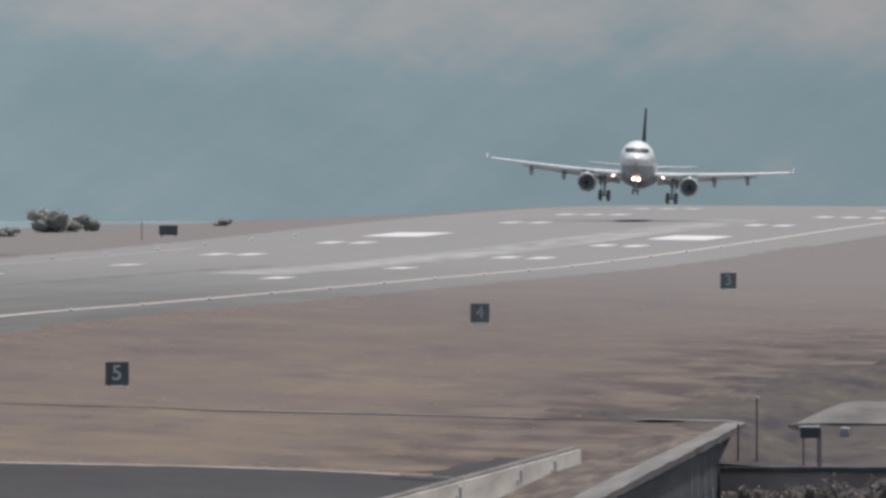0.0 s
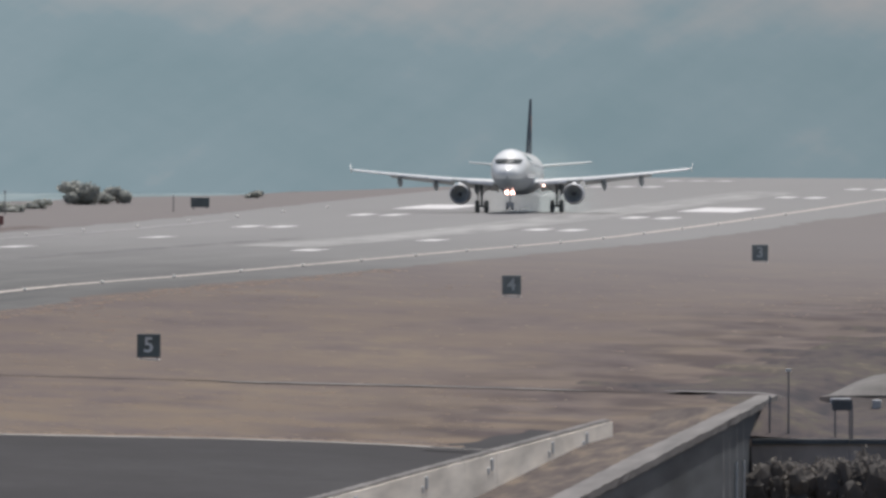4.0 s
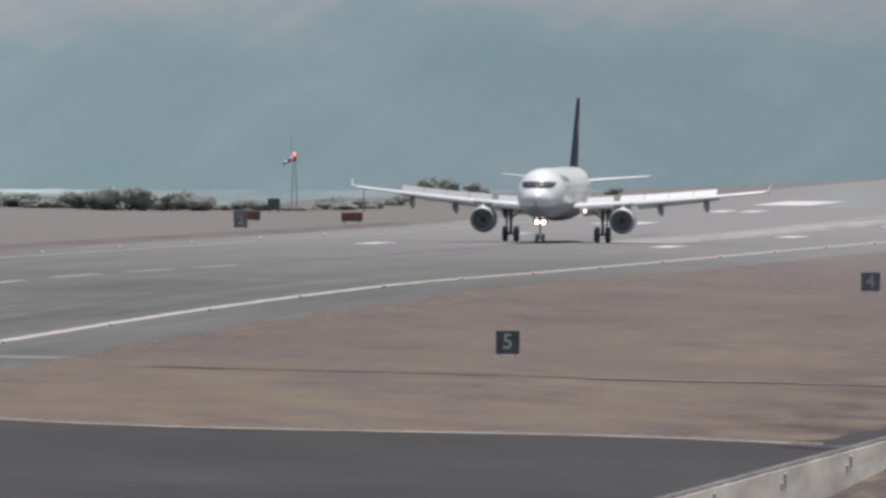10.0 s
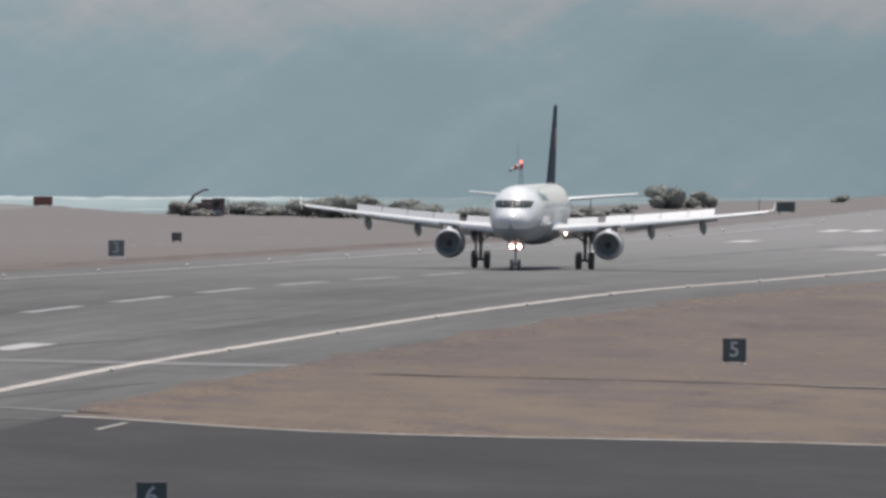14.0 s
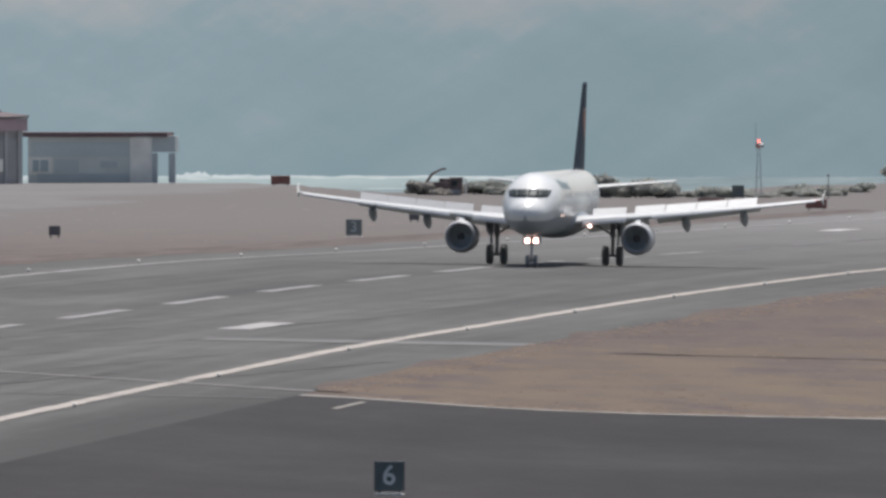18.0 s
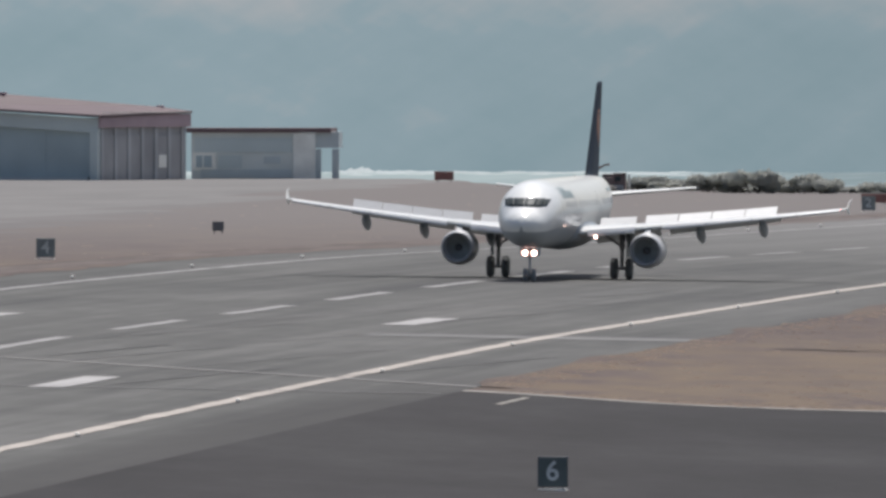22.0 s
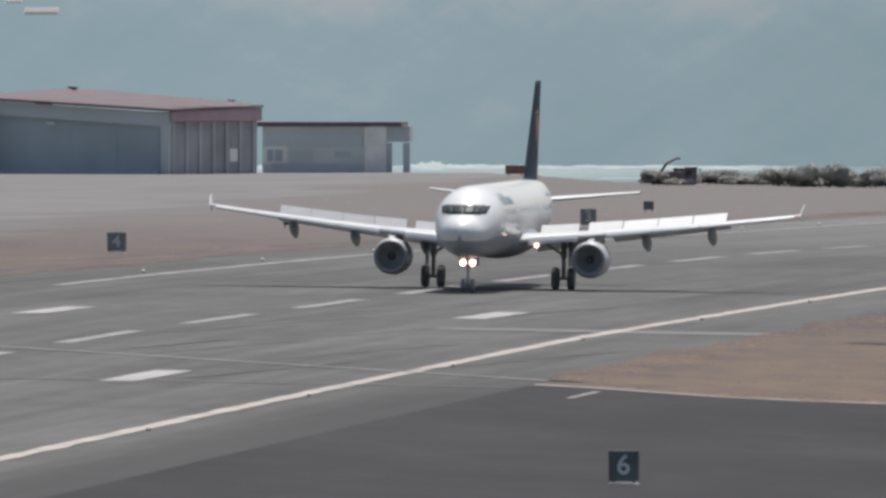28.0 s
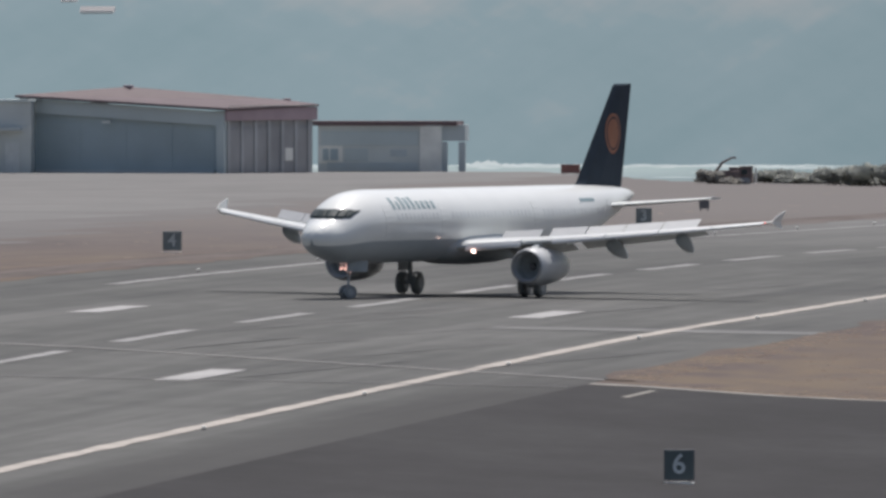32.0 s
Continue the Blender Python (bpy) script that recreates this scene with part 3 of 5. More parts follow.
def surf():
    """Broken white water and spray along the far shore."""
    rng = random.Random(5)
    bm = bmesh.new()
    for k in range(420):
        x = rng.uniform(-900, -445)
        w = rng.uniform(2, 11)
        near = ease(-445, -490, x)
        swell = 0.5 + 0.8 * max(0.0, 0.4 + noise.noise((x / 34, 0, 3)))
        h = rng.uniform(0.1, 0.9) * swell * (0.3 + 1.1 * max(0.0, 0.35 + noise.noise((x / 9, 4, 1)))) * (0.25 + 0.75 * near)
        y = 4686 - 90 * rng.random() ** 2
        n = 6
        loft(bm, [[(x + w * (i / n - 0.5), y - 1.5, -13.3), (x + w * (i / n - 0.5), y + 1.5, -13.3),
                   (x + w * (i / n - 0.5), y + 0.4, -13.2 + h * math.sin(math.pi * (0.04 + 0.92 * i / n)) * rng.uniform(0.6, 1))] for i in range(n + 1)])
    for k in range(40):
        # a breaker bursting on the rocks
        x, w, h = rng.gauss(-524, 3.2), rng.uniform(1.0, 2.6), rng.uniform(0.3, 1.3)
        h *= math.exp(-((x + 525) / 4.5) ** 2)
        y = 4684 - rng.uniform(0, 12)
        loft(bm, [[(x + w * (i / 6 - 0.5), y - 9.0, -13.3), (x + w * (i / 6 - 0.5), y + 1.0, -13.3),
                   (x + w * (i / 6 - 0.5), y + 0.2, -13.2 + h * math.sin(math.pi * (0.06 + 0.88 * i / 6)) * rng.uniform(0.7, 1))] for i in range(7)])
    for k in range(160):
        x, w = rng.uniform(-900, -445), rng.uniform(5, 22)
        y, h = rng.uniform(3300, 4560), rng.uniform(0.05, 0.22)
        loft(bm, [[(x + w * (i / 6 - 0.5), y - 1.5, -13.3), (x + w * (i / 6 - 0.5), y + 1.5, -13.3),
                   (x + w * (i / 6 - 0.5), y + 0.4, -13.2 + h * math.sin(math.pi * (0.06 + 0.88 * i / 6)))] for i in range(7)])
    tagged(new("surf", mesh_of("surf", bm, M_SURF)), "white surf breaking along the far shore", "surf", kind="stuff")


surf()


M_SPOILER = plain("grey_spoiler_paint", (0.43, 0.44, 0.45), 0.5, vary=0.06, scale=0.8)
M_SLAT = plain("pale_grey_slat", (0.66, 0.67, 0.67), 0.5, vary=0.04)


# ---- the airliner; x forward, y to its left, z up, origin on the ground between the main wheels ----
MAIN = 21.97                       # metres from the nose tip back to the main wheels
RINGS = ((0, 3.250, 0.050, 0.050), (0.15, 3.250, 0.420, 0.370), (0.5, 3.240, 0.780, 0.660), (1, 3.252, 1.072, 0.888),
         (1.6, 3.256, 1.311, 1.074), (2, 3.341, 1.446, 1.259), (2.4, 3.443, 1.548, 1.437), (2.9, 3.545, 1.667, 1.625),
         (3.5, 3.655, 1.769, 1.795), (4.2, 3.738, 1.857, 1.922), (5, 3.800, 1.930, 2.010), (6.5, 3.850, 1.975, 2.070),
         (30.0, 3.85, 1.975, 2.07), (33.0, 3.98, 1.90, 1.94), (36.0, 4.28, 1.66, 1.63),
         (39.0, 4.66, 1.28, 1.22), (41.5, 4.98, 0.86, 0.82), (43.5, 5.20, 0.45, 0.42), (44.4, 5.28, 0.18, 0.18))


def hull(s):
    """Centre height, half width and half height of the fuselage, s metres behind the nose."""
    for a, b in zip(RINGS, RINGS[1:]):
        if s <= b[0]:
            f = (s - a[0]) / (b[0] - a[0])
            return [a[i] + (b[i] - a[i]) * f for i in (1, 2, 3)]
    return list(RINGS[-1][1:])


def skin(s, z, side, off=0.0):
    """A point on the fuselage's skin at height z."""
    zc, hw, hh = hull(s)
    k = min(max((z - zc) / hh, -1), 1)
    return Vector((MAIN - s, side * ((hw + off) * math.sqrt(max(0.0, 1 - k * k))), zc + (hh + off) * k))


def patch(s0, s1, z0, z1, side, off=0.012, n=3):
    """A thin plate that follows the skin."""
    bm = bmesh.new()
    outer, inner = [], []
    for i in range(n + 1):
        z = z0 + (z1 - z0) * i / n
        outer.append([bm.verts.new(skin(s, z, side, off)) for s in (s0, s1)])
        inner.append([bm.verts.new(skin(s, z, side, -0.03)) for s in (s0, s1)])
    for i in range(n):
        bm.faces.new((outer[i][0], outer[i][1], outer[i + 1][1], outer[i + 1][0]))
        for k in (0, 1):
            bm.faces.new((outer[i][k], outer[i + 1][k], inner[i + 1][k], inner[i][k]))
    for r, q in ((outer[0], inner[0]), (outer[-1], inner[-1])):
        bm.faces.new((r[0], r[1], q[1], q[0]))
    return bm


def foil(le, te, y, z, tc, droop=0.0):
    """A wing section from leading to trailing edge (x), thick by tc of its chord."""
    c = le - te
    pts = []
    prof = ((0, 0), (0.008, 0.12), (0.03, 0.25), (0.12, 0.43), (0.35, 0.50), (0.65, 0.34), (1, 0.03))
    for u, h in prof:
        pts.append((le - u * c, y, z + h * tc * c - droop * u * c))
    for u, h in prof[::-1]:
        if 0 < u:
            pts.append((le - u * c, y, z - h * 0.66 * tc * c - droop * u * c))
    return pts


def wing_at(y):
    """Leading edge, trailing edge, height and thickness of the wing at span y."""
    le = MAIN - (16.0 + (y - 1.9) * 0.508 + 0.10 * max(0.0, y - 5.0))
    te = MAIN - (22.3 + 0.02 * (y - 1.9)) if y < 6.4 else MAIN - (22.4 + (y - 6.4) * 0.36)
    z = 2.62 + (y - 1.9) * 0.088 + 0.0012 * (y - 1.9) ** 2
    return le, te, z, 0.145 - 0.002 * y


def wing_panel(y0, y1, c0, c1, side, dz=0.0, tc=None, n=4):
    """Part of the wing between chord fractions c0 and c1."""
    bm = bmesh.new()
    rings = []
    for i in range(n + 1):
        y = y0 + (y1 - y0) * i / n
        le, te, z, t = wing_at(y)
        c = le - te
        rings.append([(px, side * y, pz + dz) for px, _, pz in foil(le - c0 * c, le - c1 * c, y, z, tc or t / (c1 - c0))])
    loft(bm, rings)
    return bm


def flap_panel(y0, y1, side, back, drop, chord, angle):
    """A deployed flap below and behind the trailing edge."""
    bm = bmesh.new()
    rings = []
    for i in range(4):
        y = y0 + (y1 - y0) * i / 3
        le, te, z, t = wing_at(y)
        ch = chord * (le - te)
        rings.append(foil(te + 0.25 - back, te + 0.25 - back - ch * math.cos(angle), side * y, z - drop, 0.13, math.tan(angle)))
    loft(bm, rings)
    return bm


def slat_panel(y0, y1, side):
    bm = bmesh.new()
    rings = []
    for i in range(3):
        y = y0 + (y1 - y0) * i / 2
        le, te, z, t = wing_at(y)
        c = le - te
        top = z + 0.045 * c
        rings.append([(le - 0.06 * c, side * y, top), (le + 0.10, side * y, z + 0.028 * c), (le + 0.24, side * y, z - 0.005 * c - 0.03), (le + 0.27, side * y, z - 0.018 * c - 0.06),
                      (le + 0.20, side * y, z - 0.028 * c - 0.10), (le + 0.06, side * y, z - 0.012 * c - 0.06), (le - 0.07 * c, side * y, top - 0.05)])
    loft(bm, rings)
    return bm


def fin_section(le, te, z, t):
    c = le - te
    return [(le, 0, z), (le - 0.15 * c, t * c, z), (le - 0.45 * c, 1.2 * t * c, z), (te, 0.02, z),
            (te, -0.02, z), (le - 0.45 * c, -1.2 * t * c, z), (le - 0.15 * c, -t * c, z)]


def fin_skin(x, z):
    """Half thickness of the fin at a place on its side."""
    f = (z - 6.1) / (11.52 - 6.1)
    le, te, t = MAIN - 36.6 - 4.9 * f, MAIN - 43.0 - 1.1 * f, 0.036 - 0.002 * f
    c = le - te
    return float(np.interp((le - x) / c, (0, 0.15, 0.45, 1), (0, t * c, 1.2 * t * c, 0.02)))


def fin_plate(r0, r1, side, off, n=32):
    """A round plate, or a ring, that follows the fin's side."""
    bm = bmesh.new()
    rings = []
    for lift in (off, -0.02):
        for q in range(5):
            r = max(r0 + (r1 - r0) * q / 4, 0.01)
            if lift < 0 and 0 < q < 4:
                continue
            ring = []
            for i in range(n):
                x, z = MAIN - 41.35 + r * math.cos(2 * math.pi * i / n), 8.80 + r * math.sin(2 * math.pi * i / n)
                ring.append((x, side * (fin_skin(x, z) + lift), z))
            rings.append(ring)
    loft(bm, rings[:5] + rings[:4:-1], cap=False)
    return bm


def spoiler(plane, y0, y1, side):
    """A hinged panel on the wing's top; its origin lies on the hinge."""
    rows = []
    for y in (y0, y1):
        le, te, z, t = wing_at(y)
        c = le - te
        h = Vector((le - 0.66 * c, side * y, z + 0.052 * c * (t / 0.13)))
        b = Vector((le - 0.66 * c - (0.80 if y1 > 5 else 0.72), side * y, h.z - 0.02))
        rows.append((h, b))
    o = (rows[0][0] + rows[1][0]) / 2
    hinge = (rows[1][0] - rows[0][0]).normalized() * side
    bm = bmesh.new()
    loft(bm, [[h - o + Vector((0, 0, 0.03)), b - o + Vector((0, 0, 0.015)), b - o - Vector((0, 0, 0.01)), h - o - Vector((0, 0, 0.04))]
              for h, b in rows])
    ob = part("spoiler", bm, M_SPOILER, plane)
    ob.location = o
    return ob, o, hinge


def wheel(name, parent, at, radius, width):
    """A tyre with its rim, turning about the y axis; its origin is the hub."""
    bm = bmesh.new()
    n = 28
    prof = ((-width / 2, radius * 0.55), (-width / 2, radius * 0.82), (-width * 0.40, radius * 0.95), (-width * 0.2, radius),
            (width * 0.2, radius), (width * 0.40, radius * 0.95), (width / 2, radius * 0.82), (width / 2, radius * 0.55))
    loft(bm, [[(r * math.cos(2 * math.pi * i / n), w, r * math.sin(2 * math.pi * i / n)) for i in range(n)] for w, r in prof])
    ob = part(name, bm, M_DARK, parent)
    ob.location = at
    rim = bmesh.new()
    prof = ((-width * 0.52, 0.05), (-width * 0.50, radius * 0.30), (-width * 0.54, radius * 0.5), (width * 0.54, radius * 0.5),
            (width * 0.50, radius * 0.30), (width * 0.52, 0.05))
    loft(rim, [[(r * math.cos(2 * math.pi * i / 14), w, r * math.sin(2 * math.pi * i / 14)) for i in range(14)] for w, r in prof])
    part("rim", rim, M_GEAR, ob)
    return ob


def airliner():
    plane = base("airliner", pose(CENTRE, 2000, zr(2000), 0, 0, -90),
                 "white twin-engine airliner with a dark blue tail and orange disc", "airplane")
    # fuselage, white above and grey below
    bm = bmesh.new()
    fine = []
    stations = [0, .06, .15, .3, .5, .75, 1.0, 1.3, 1.6, 1.8, 2.0, 2.2, 2.4, 2.65, 2.9, 3.2, 3.5, 3.85, 4.2, 4.6, 5, 5.7, 6.5, 10, 14, 18, 22, 26, 30, 31.5, 33, 34.5, 36,
                37.5, 39, 40.3, 41.5, 42.5, 43.5, 44.4]
    for s in stations:
        zc, hw, hh = hull(s)
        x = MAIN - s
        line = 3.08 + 0.6 * ease(-8, -18, x) - 0.25 * ease(17, 21.5, x)
        cut = math.acos(min(max((line - zc) / hh, -0.97), 0.5))
        turns = [cut * i / 16 for i in range(17)] + [cut + (2 * math.pi - 2 * cut) * i / 15 for i in range(1, 15)]
        turns += [2 * math.pi - cut + cut * i / 16 for i in range(16)]
        fine.append([(x, hw * math.sin(a), zc + hh * math.cos(a)) for a in turns])
    rows = loft(bm, fine)
    for r in rows:
        for f in r[16:31]:
            f.material_index = 1
    fus = part("fuselage", bm, [M_WHITE, M_BELLY], plane, smooth=True)
    # belly fairing
    bm = bmesh.new()
    rings = []
    for s, w, h in ((14.2, 0.5, 0.3), (15.5, 1.7, 0.85), (17.5, 2.12, 1.12), (21, 2.2, 1.2), (24, 2.1, 1.12), (26.5, 1.6, 0.8), (28, 0.5, 0.3)):
        rings.append([(MAIN - s, w * math.cos(2 * math.pi * i / 20), 2.72 + h * math.sin(2 * math.pi * i / 20)) for i in range(20)])
    loft(bm, rings)
    part("belly_fairing", bm, M_BELLY, plane, smooth=True)
    # cockpit panes
    for side in (-1, 1):
        for a0, a1, zb, zt in ((0.6, 25.8, 4.36, 4.84), (26.4, 41.3, 4.36, 4.84), (41.9, 51, 4.40, 4.80)):
            bm = bmesh.new()
            grid = []
            for i in range(6):
                a = a0 + (a1 - a0) * i / 5
                col = []
                for k in range(5):
                    z = zb + (zt - zb) * k / 4
                    lo, hi = 0.1, 6.4
                    for _ in range(40):
                        mid = (lo + hi) / 2
                        zc, hw, hh = hull(mid)
                        if zc + hh * math.cos(radians(a)) < z:
                            lo = mid
                        else:
                            hi = mid
                    zc, hw, hh = hull(lo)
                    nrm = Vector((0.55, side * math.sin(radians(a)), 0.8 * math.cos(radians(a)))).normalized()
                    p = Vector((MAIN - lo, side * hw * math.sin(radians(a)), z))
                    col.append((bm.verts.new(p + nrm * 0.045), bm.verts.new(p - nrm * 0.05)))
                grid.append(col)
            for i in range(5):
                for k in range(4):
                    q = (grid[i][k], grid[i + 1][k], grid[i + 1][k + 1], grid[i][k + 1])
                    bm.faces.new([v[0] for v in q])
            rim = [grid[i][0] for i in range(6)] + [grid[5][k] for k in range(1, 5)] + [grid[i][4] for i in range(4, -1, -1)] + [grid[0][k] for k in range(3, 0, -1)]
            for a, b in zip(rim, rim[1:] + rim[:1]):
                bm.faces.new((a[0], b[0], b[1], a[1]))
            part("cockpit_window", bm, M_GLASS, fus, "dark cockpit window", smooth=True)
    # cabin windows and doors
    doors = (6.3, 13.9, 26.8, 38.2)
    for side in (-1, 1):
        s = 7.7
        while s < 37.2:
            if all(abs(s - d) > 0.75 for d in doors):
                part("cabin_window", patch(s - 0.12, s + 0.12, 4.28, 4.62, side, 0.012, 2), M_CABIN, fus)
            s += 0.533
        for d in doors:
            part("cabin_door", patch(d - 0.40, d + 0.40, 3.25, 5.05, side, 0.010, 6), M_WHITE, fus)
        # the blue wordmark, as plain bars
        x = 7.3
        for h in (0.86, 0.58, 0.90, 0.82, 0.88, 0.58, 0.58, 0.58, 0.58):
            part("lettering_bar", patch(x, x + 0.34, 4.82, 4.82 + h * 0.74, side, 0.014, 3), M_NAVY, fus, "pale blue lettering bar")
            x += 0.68
        part("registration_bar", patch(33.6, 35.8, 5.0, 5.18, side, 0.014, 2), M_NAVY, fus)
    # fin with its disc, tailplane
    bm = bmesh.new()
    loft(bm, [fin_section(MAIN - 35.2, MAIN - 42.8, 5.3, 0.036), fin_section(MAIN - 36.6, MAIN - 43.0, 6.1, 0.036),
              fin_section(MAIN - 41.5, MAIN - 44.1, 11.52, 0.034), fin_section(MAIN - 41.8, MAIN - 44.1, 11.64, 0.02)])
    fin = part("tail_fin", bm, M_BLUE, plane, "dark blue tail fin")
    for side in (-1, 1):
        part("tail_disc", fin_plate(0.0, 1.16, side, 0.008), M_ORANGE, fin, "plain orange disc")
        part("tail_ring", fin_plate(0.86, 0.97, side, 0.014), M_BLUE, fin)
        bm = bmesh.new()
        rings = []
        for y, le, te, z in ((0.2, 37.9, 42.0, 4.62), (6.22, 41.6, 43.2, 5.18)):
            rings.append([(px, side * y, pz) for px, _, pz in foil(MAIN - le, MAIN - te, y, z, 0.10)])
        loft(bm, rings)
        part("tailplane", bm, M_WING, plane)
    brakes = []
    for side in (-1, 1):
        bm = bmesh.new()
        rings = []
        for y in (0.3, 1.9, 4.2, 6.4, 9, 12, 15, 16.8, 17.2):
            le, te, z, t = wing_at(y)
            rings.append([(px, side * y, pz) for px, _, pz in foil(le, te, y, z, t)])
        loft(bm, rings)
        wing = part("wing", bm, M_WING, plane, smooth=False)
        WINGS.append((wing, side))
        le, te, z, t = wing_at(17.2)
        bm = bmesh.new()
        loft(bm, [[(le + 0.1, side * (17.2 + o), z), (le - 0.5, side * (17.28 + o), z + 0.36), (te - 0.30, side * (17.32 + o), z + 0.62),
                   (te + 0.1, side * (17.2 + o), z), (te - 0.1, side * (17.22 + o), z - 0.36), (le - 0.5, side * (17.22 + o), z - 0.26)] for o in (0, 0.04)])
        part("wingtip_fence", bm, M_WHITE, wing)
        for y0, y1 in ((2.3, 5.0), (6.6, 9.1), (9.15, 11.7), (11.75, 14.3), (14.35, 16.85)):
            part("slat", slat_panel(y0, y1, side), M_SLAT, wing)
        part("inner_flap", flap_panel(2.1, 6.1, side, 0.25, 0.16, 0.23, radians(24)), M_WING, wing)
        part("outer_flap", flap_panel(6.6, 13.2, side, 0.22, 0.12, 0.25, radians(24)), M_WING, wing)
        part("aileron", wing_panel(13.4, 16.4, 0.76, 1.06, side, -0.02, 0.16), M_WING, wing)
        for y, ln in ((4.3, 2.6), (8.5, 3.0), (12.2, 2.5)):
            l2, t2, z2, _ = wing_at(y)
            bm = bmesh.new()
            rings = []
            for f, r in ((0, 0.05), (0.15, 0.19), (0.4, 0.28), (0.7, 0.25), (0.9, 0.14), (1, 0.03)):
                r *= 1.25
                cx, cz = t2 + 1.5 - f * ln, z2 - 0.46 - 0.70 * f * f
                rings.append([(cx, side * y + r * 0.8 * math.cos(k * math.pi / 5), cz + 1.35 * r * math.sin(k * math.pi / 5)) for k in range(10)])
            loft(bm, rings)
            part("flap_fairing", bm, M_BELLY, wing, smooth=True)
        for y0, y1 in ((2.6, 4.75), (5.3, 7.2), (7.25, 9.15), (9.2, 11.1), (11.15, 13.0)):
            brakes.append(spoiler(wing, y0, y1, side))
        # engine
        ex, ey, ez = 5.3, side * 5.75, 1.60
        nac = lathe(((-0.30, 0.74), (-0.12, 0.80), (0.0, 0.88), (-0.10, 0.97), (-0.6, 1.05), (-1.5, 1.09), (-2.6, 1.06), (-3.6, 0.94), (-4.3, 0.80), (-4.25, 0.72), (-3.2, 0.68)),
                    (ex, ey, ez), 36, False)
        engine = part("engine", nac, M_NACELLE, plane, "light grey engine nacelle", smooth=True)
        part("intake_lip", lathe(((-0.20, 0.76), (-0.10, 0.80), (0.015, 0.88), (-0.04, 0.93), (-0.12, 0.975), (-0.11, 0.89)), (ex, ey, ez), 36, False), M_ALU, engine, "bright metal intake lip", smooth=True)
        part("intake_duct", lathe(((-0.31, 0.755), (-1.1, 0.74), (-1.12, 0.2)), (ex, ey, ez), 30, False), M_FAN, engine)
        part("spinner", lathe(((-0.66, 0.03), (-0.82, 0.14), (-1.1, 0.24)), (ex, ey, ez), 16), M_POST, engine, smooth=True)
        for k in range(22):
            a = 2 * math.pi * k / 22
            u, v = Vector((0, math.cos(a), math.sin(a))), Vector((0, -math.sin(a), math.cos(a)))
            c = Vector((ex - 1.0, ey, ez))
            q = [c + u * 0.23 - v * 0.03 + Vector((0.03, 0, 0)), c + u * 0.23 + v * 0.03 - Vector((0.03, 0, 0)),
                 c + u * 0.73 + v * 0.09 - Vector((0.06, 0, 0)), c + u * 0.73 - v * 0.07 + Vector((0.06, 0, 0))]
            bm = bmesh.new()
            loft(bm, [[p + Vector((o, 0, 0)) for p in q] for o in (0.0, 0.012)])
            part("fan_blade", bm, M_FAN, engine)
        part("exhaust_cone", lathe(((-3.2, 0.50), (-4.3, 0.46), (-4.9, 0.32), (-5.4, 0.10)), (ex, ey, ez), 18), M_GEAR, engine, smooth=True)
        bm = bmesh.new()
        loft(bm, [[(ex - 0.9, ey - w, ez + 0.98), (ex - 1.7, ey - w, ez + 1.36), (ex - 5.4, ey - w, ez + 1.43), (ex - 4.6, ey - w, ez + 0.5), (ex - 2.0, ey - w, ez + 0.7)] for w in (-0.17, 0.17)])
        part("pylon", bm, M_WING, engine)
        # main gear
        bm = bmesh.new()
        gy = side * 3.795
        tube(bm, (0, gy, 0.42), (0, gy, 1.7), 0.12)
        tube(bm, (0, gy, 1.6), (0.1, gy, 2.9), 0.19)
        tube(bm, (0, gy, 1.75), (0.1, gy - side * 1.5, 2.7), 0.08)
        tube(bm, (0, gy - 0.50, 0.42), (0, gy + 0.50, 0.42), 0.10)
        tube(bm, (-0.28, gy, 0.75), (-0.22, gy, 1.6), 0.05)
        gear = part("main_gear", bm, M_GEAR, plane, "main landing gear leg")
        part("gear_door", boxed((0.05, gy + side * 0.36, 1.85), (1.5, 0.06, 1.5), 0.02), M_BELLY, gear)
        for o in (-0.46, 0.46):
            WHEELS.append((wheel("wheel", gear, (0, gy + o, 0.42), 0.64, 0.44), (0, gy + o, 0.42), 0.64))
        LAMPS.append((part("wing_lamp", lathe(((0.06, 0.02), (0.03, 0.085), (-0.04, 0.10)), (0, 0, 0), 14), M_WINGLAMP, wing, "glowing landing lamp"),
                      (MAIN - 15.95, side * 2.80, 2.40), side))
        LAMPS[-1][0].location = LAMPS[-1][1]
        le, te, z, t = wing_at(16.9)
        part("tip_lamp", boxed((le + 0.02, side * 16.85, z), (0.05, 0.06, 0.04), 0.01), M_BEACON if side > 0 else M_DIGIT, wing)
    # nose gear
    bm = bmesh.new()
    nx = 16.9
    tube(bm, (nx, 0, 0.20), (nx - 0.05, 0, 1.3), 0.08)
    tube(bm, (nx - 0.05, 0, 1.2), (nx - 0.15, 0, 2.2), 0.12)
    tube(bm, (nx, 0, 1.25), (nx - 1.0, 0, 2.0), 0.05)
    tube(bm, (nx, -0.32, 0.19), (nx, 0.32, 0.19), 0.07)
    ng = part("nose_gear", bm, M_GEAR, plane, "nose landing gear leg")
    STEER.append((ng, nx))
    for o in (-0.26, 0.26):
        WHEELS.append((wheel("wheel", ng, (nx, o, 0.19), 0.41, 0.24), (nx, o, 0.19), 0.41))
        part("gear_door", boxed((nx - 0.3, o * 2.0, 1.65), (1.3, 0.04, 0.6), 0.015), M_BELLY, ng)
        part("nose_lamp", lathe(((0.07, 0.02), (0.04, 0.12), (-0.05, 0.14)), (nx + 0.14, o * 1.08, 1.52), 16), M_LAMP, ng, "glowing landing lamp")
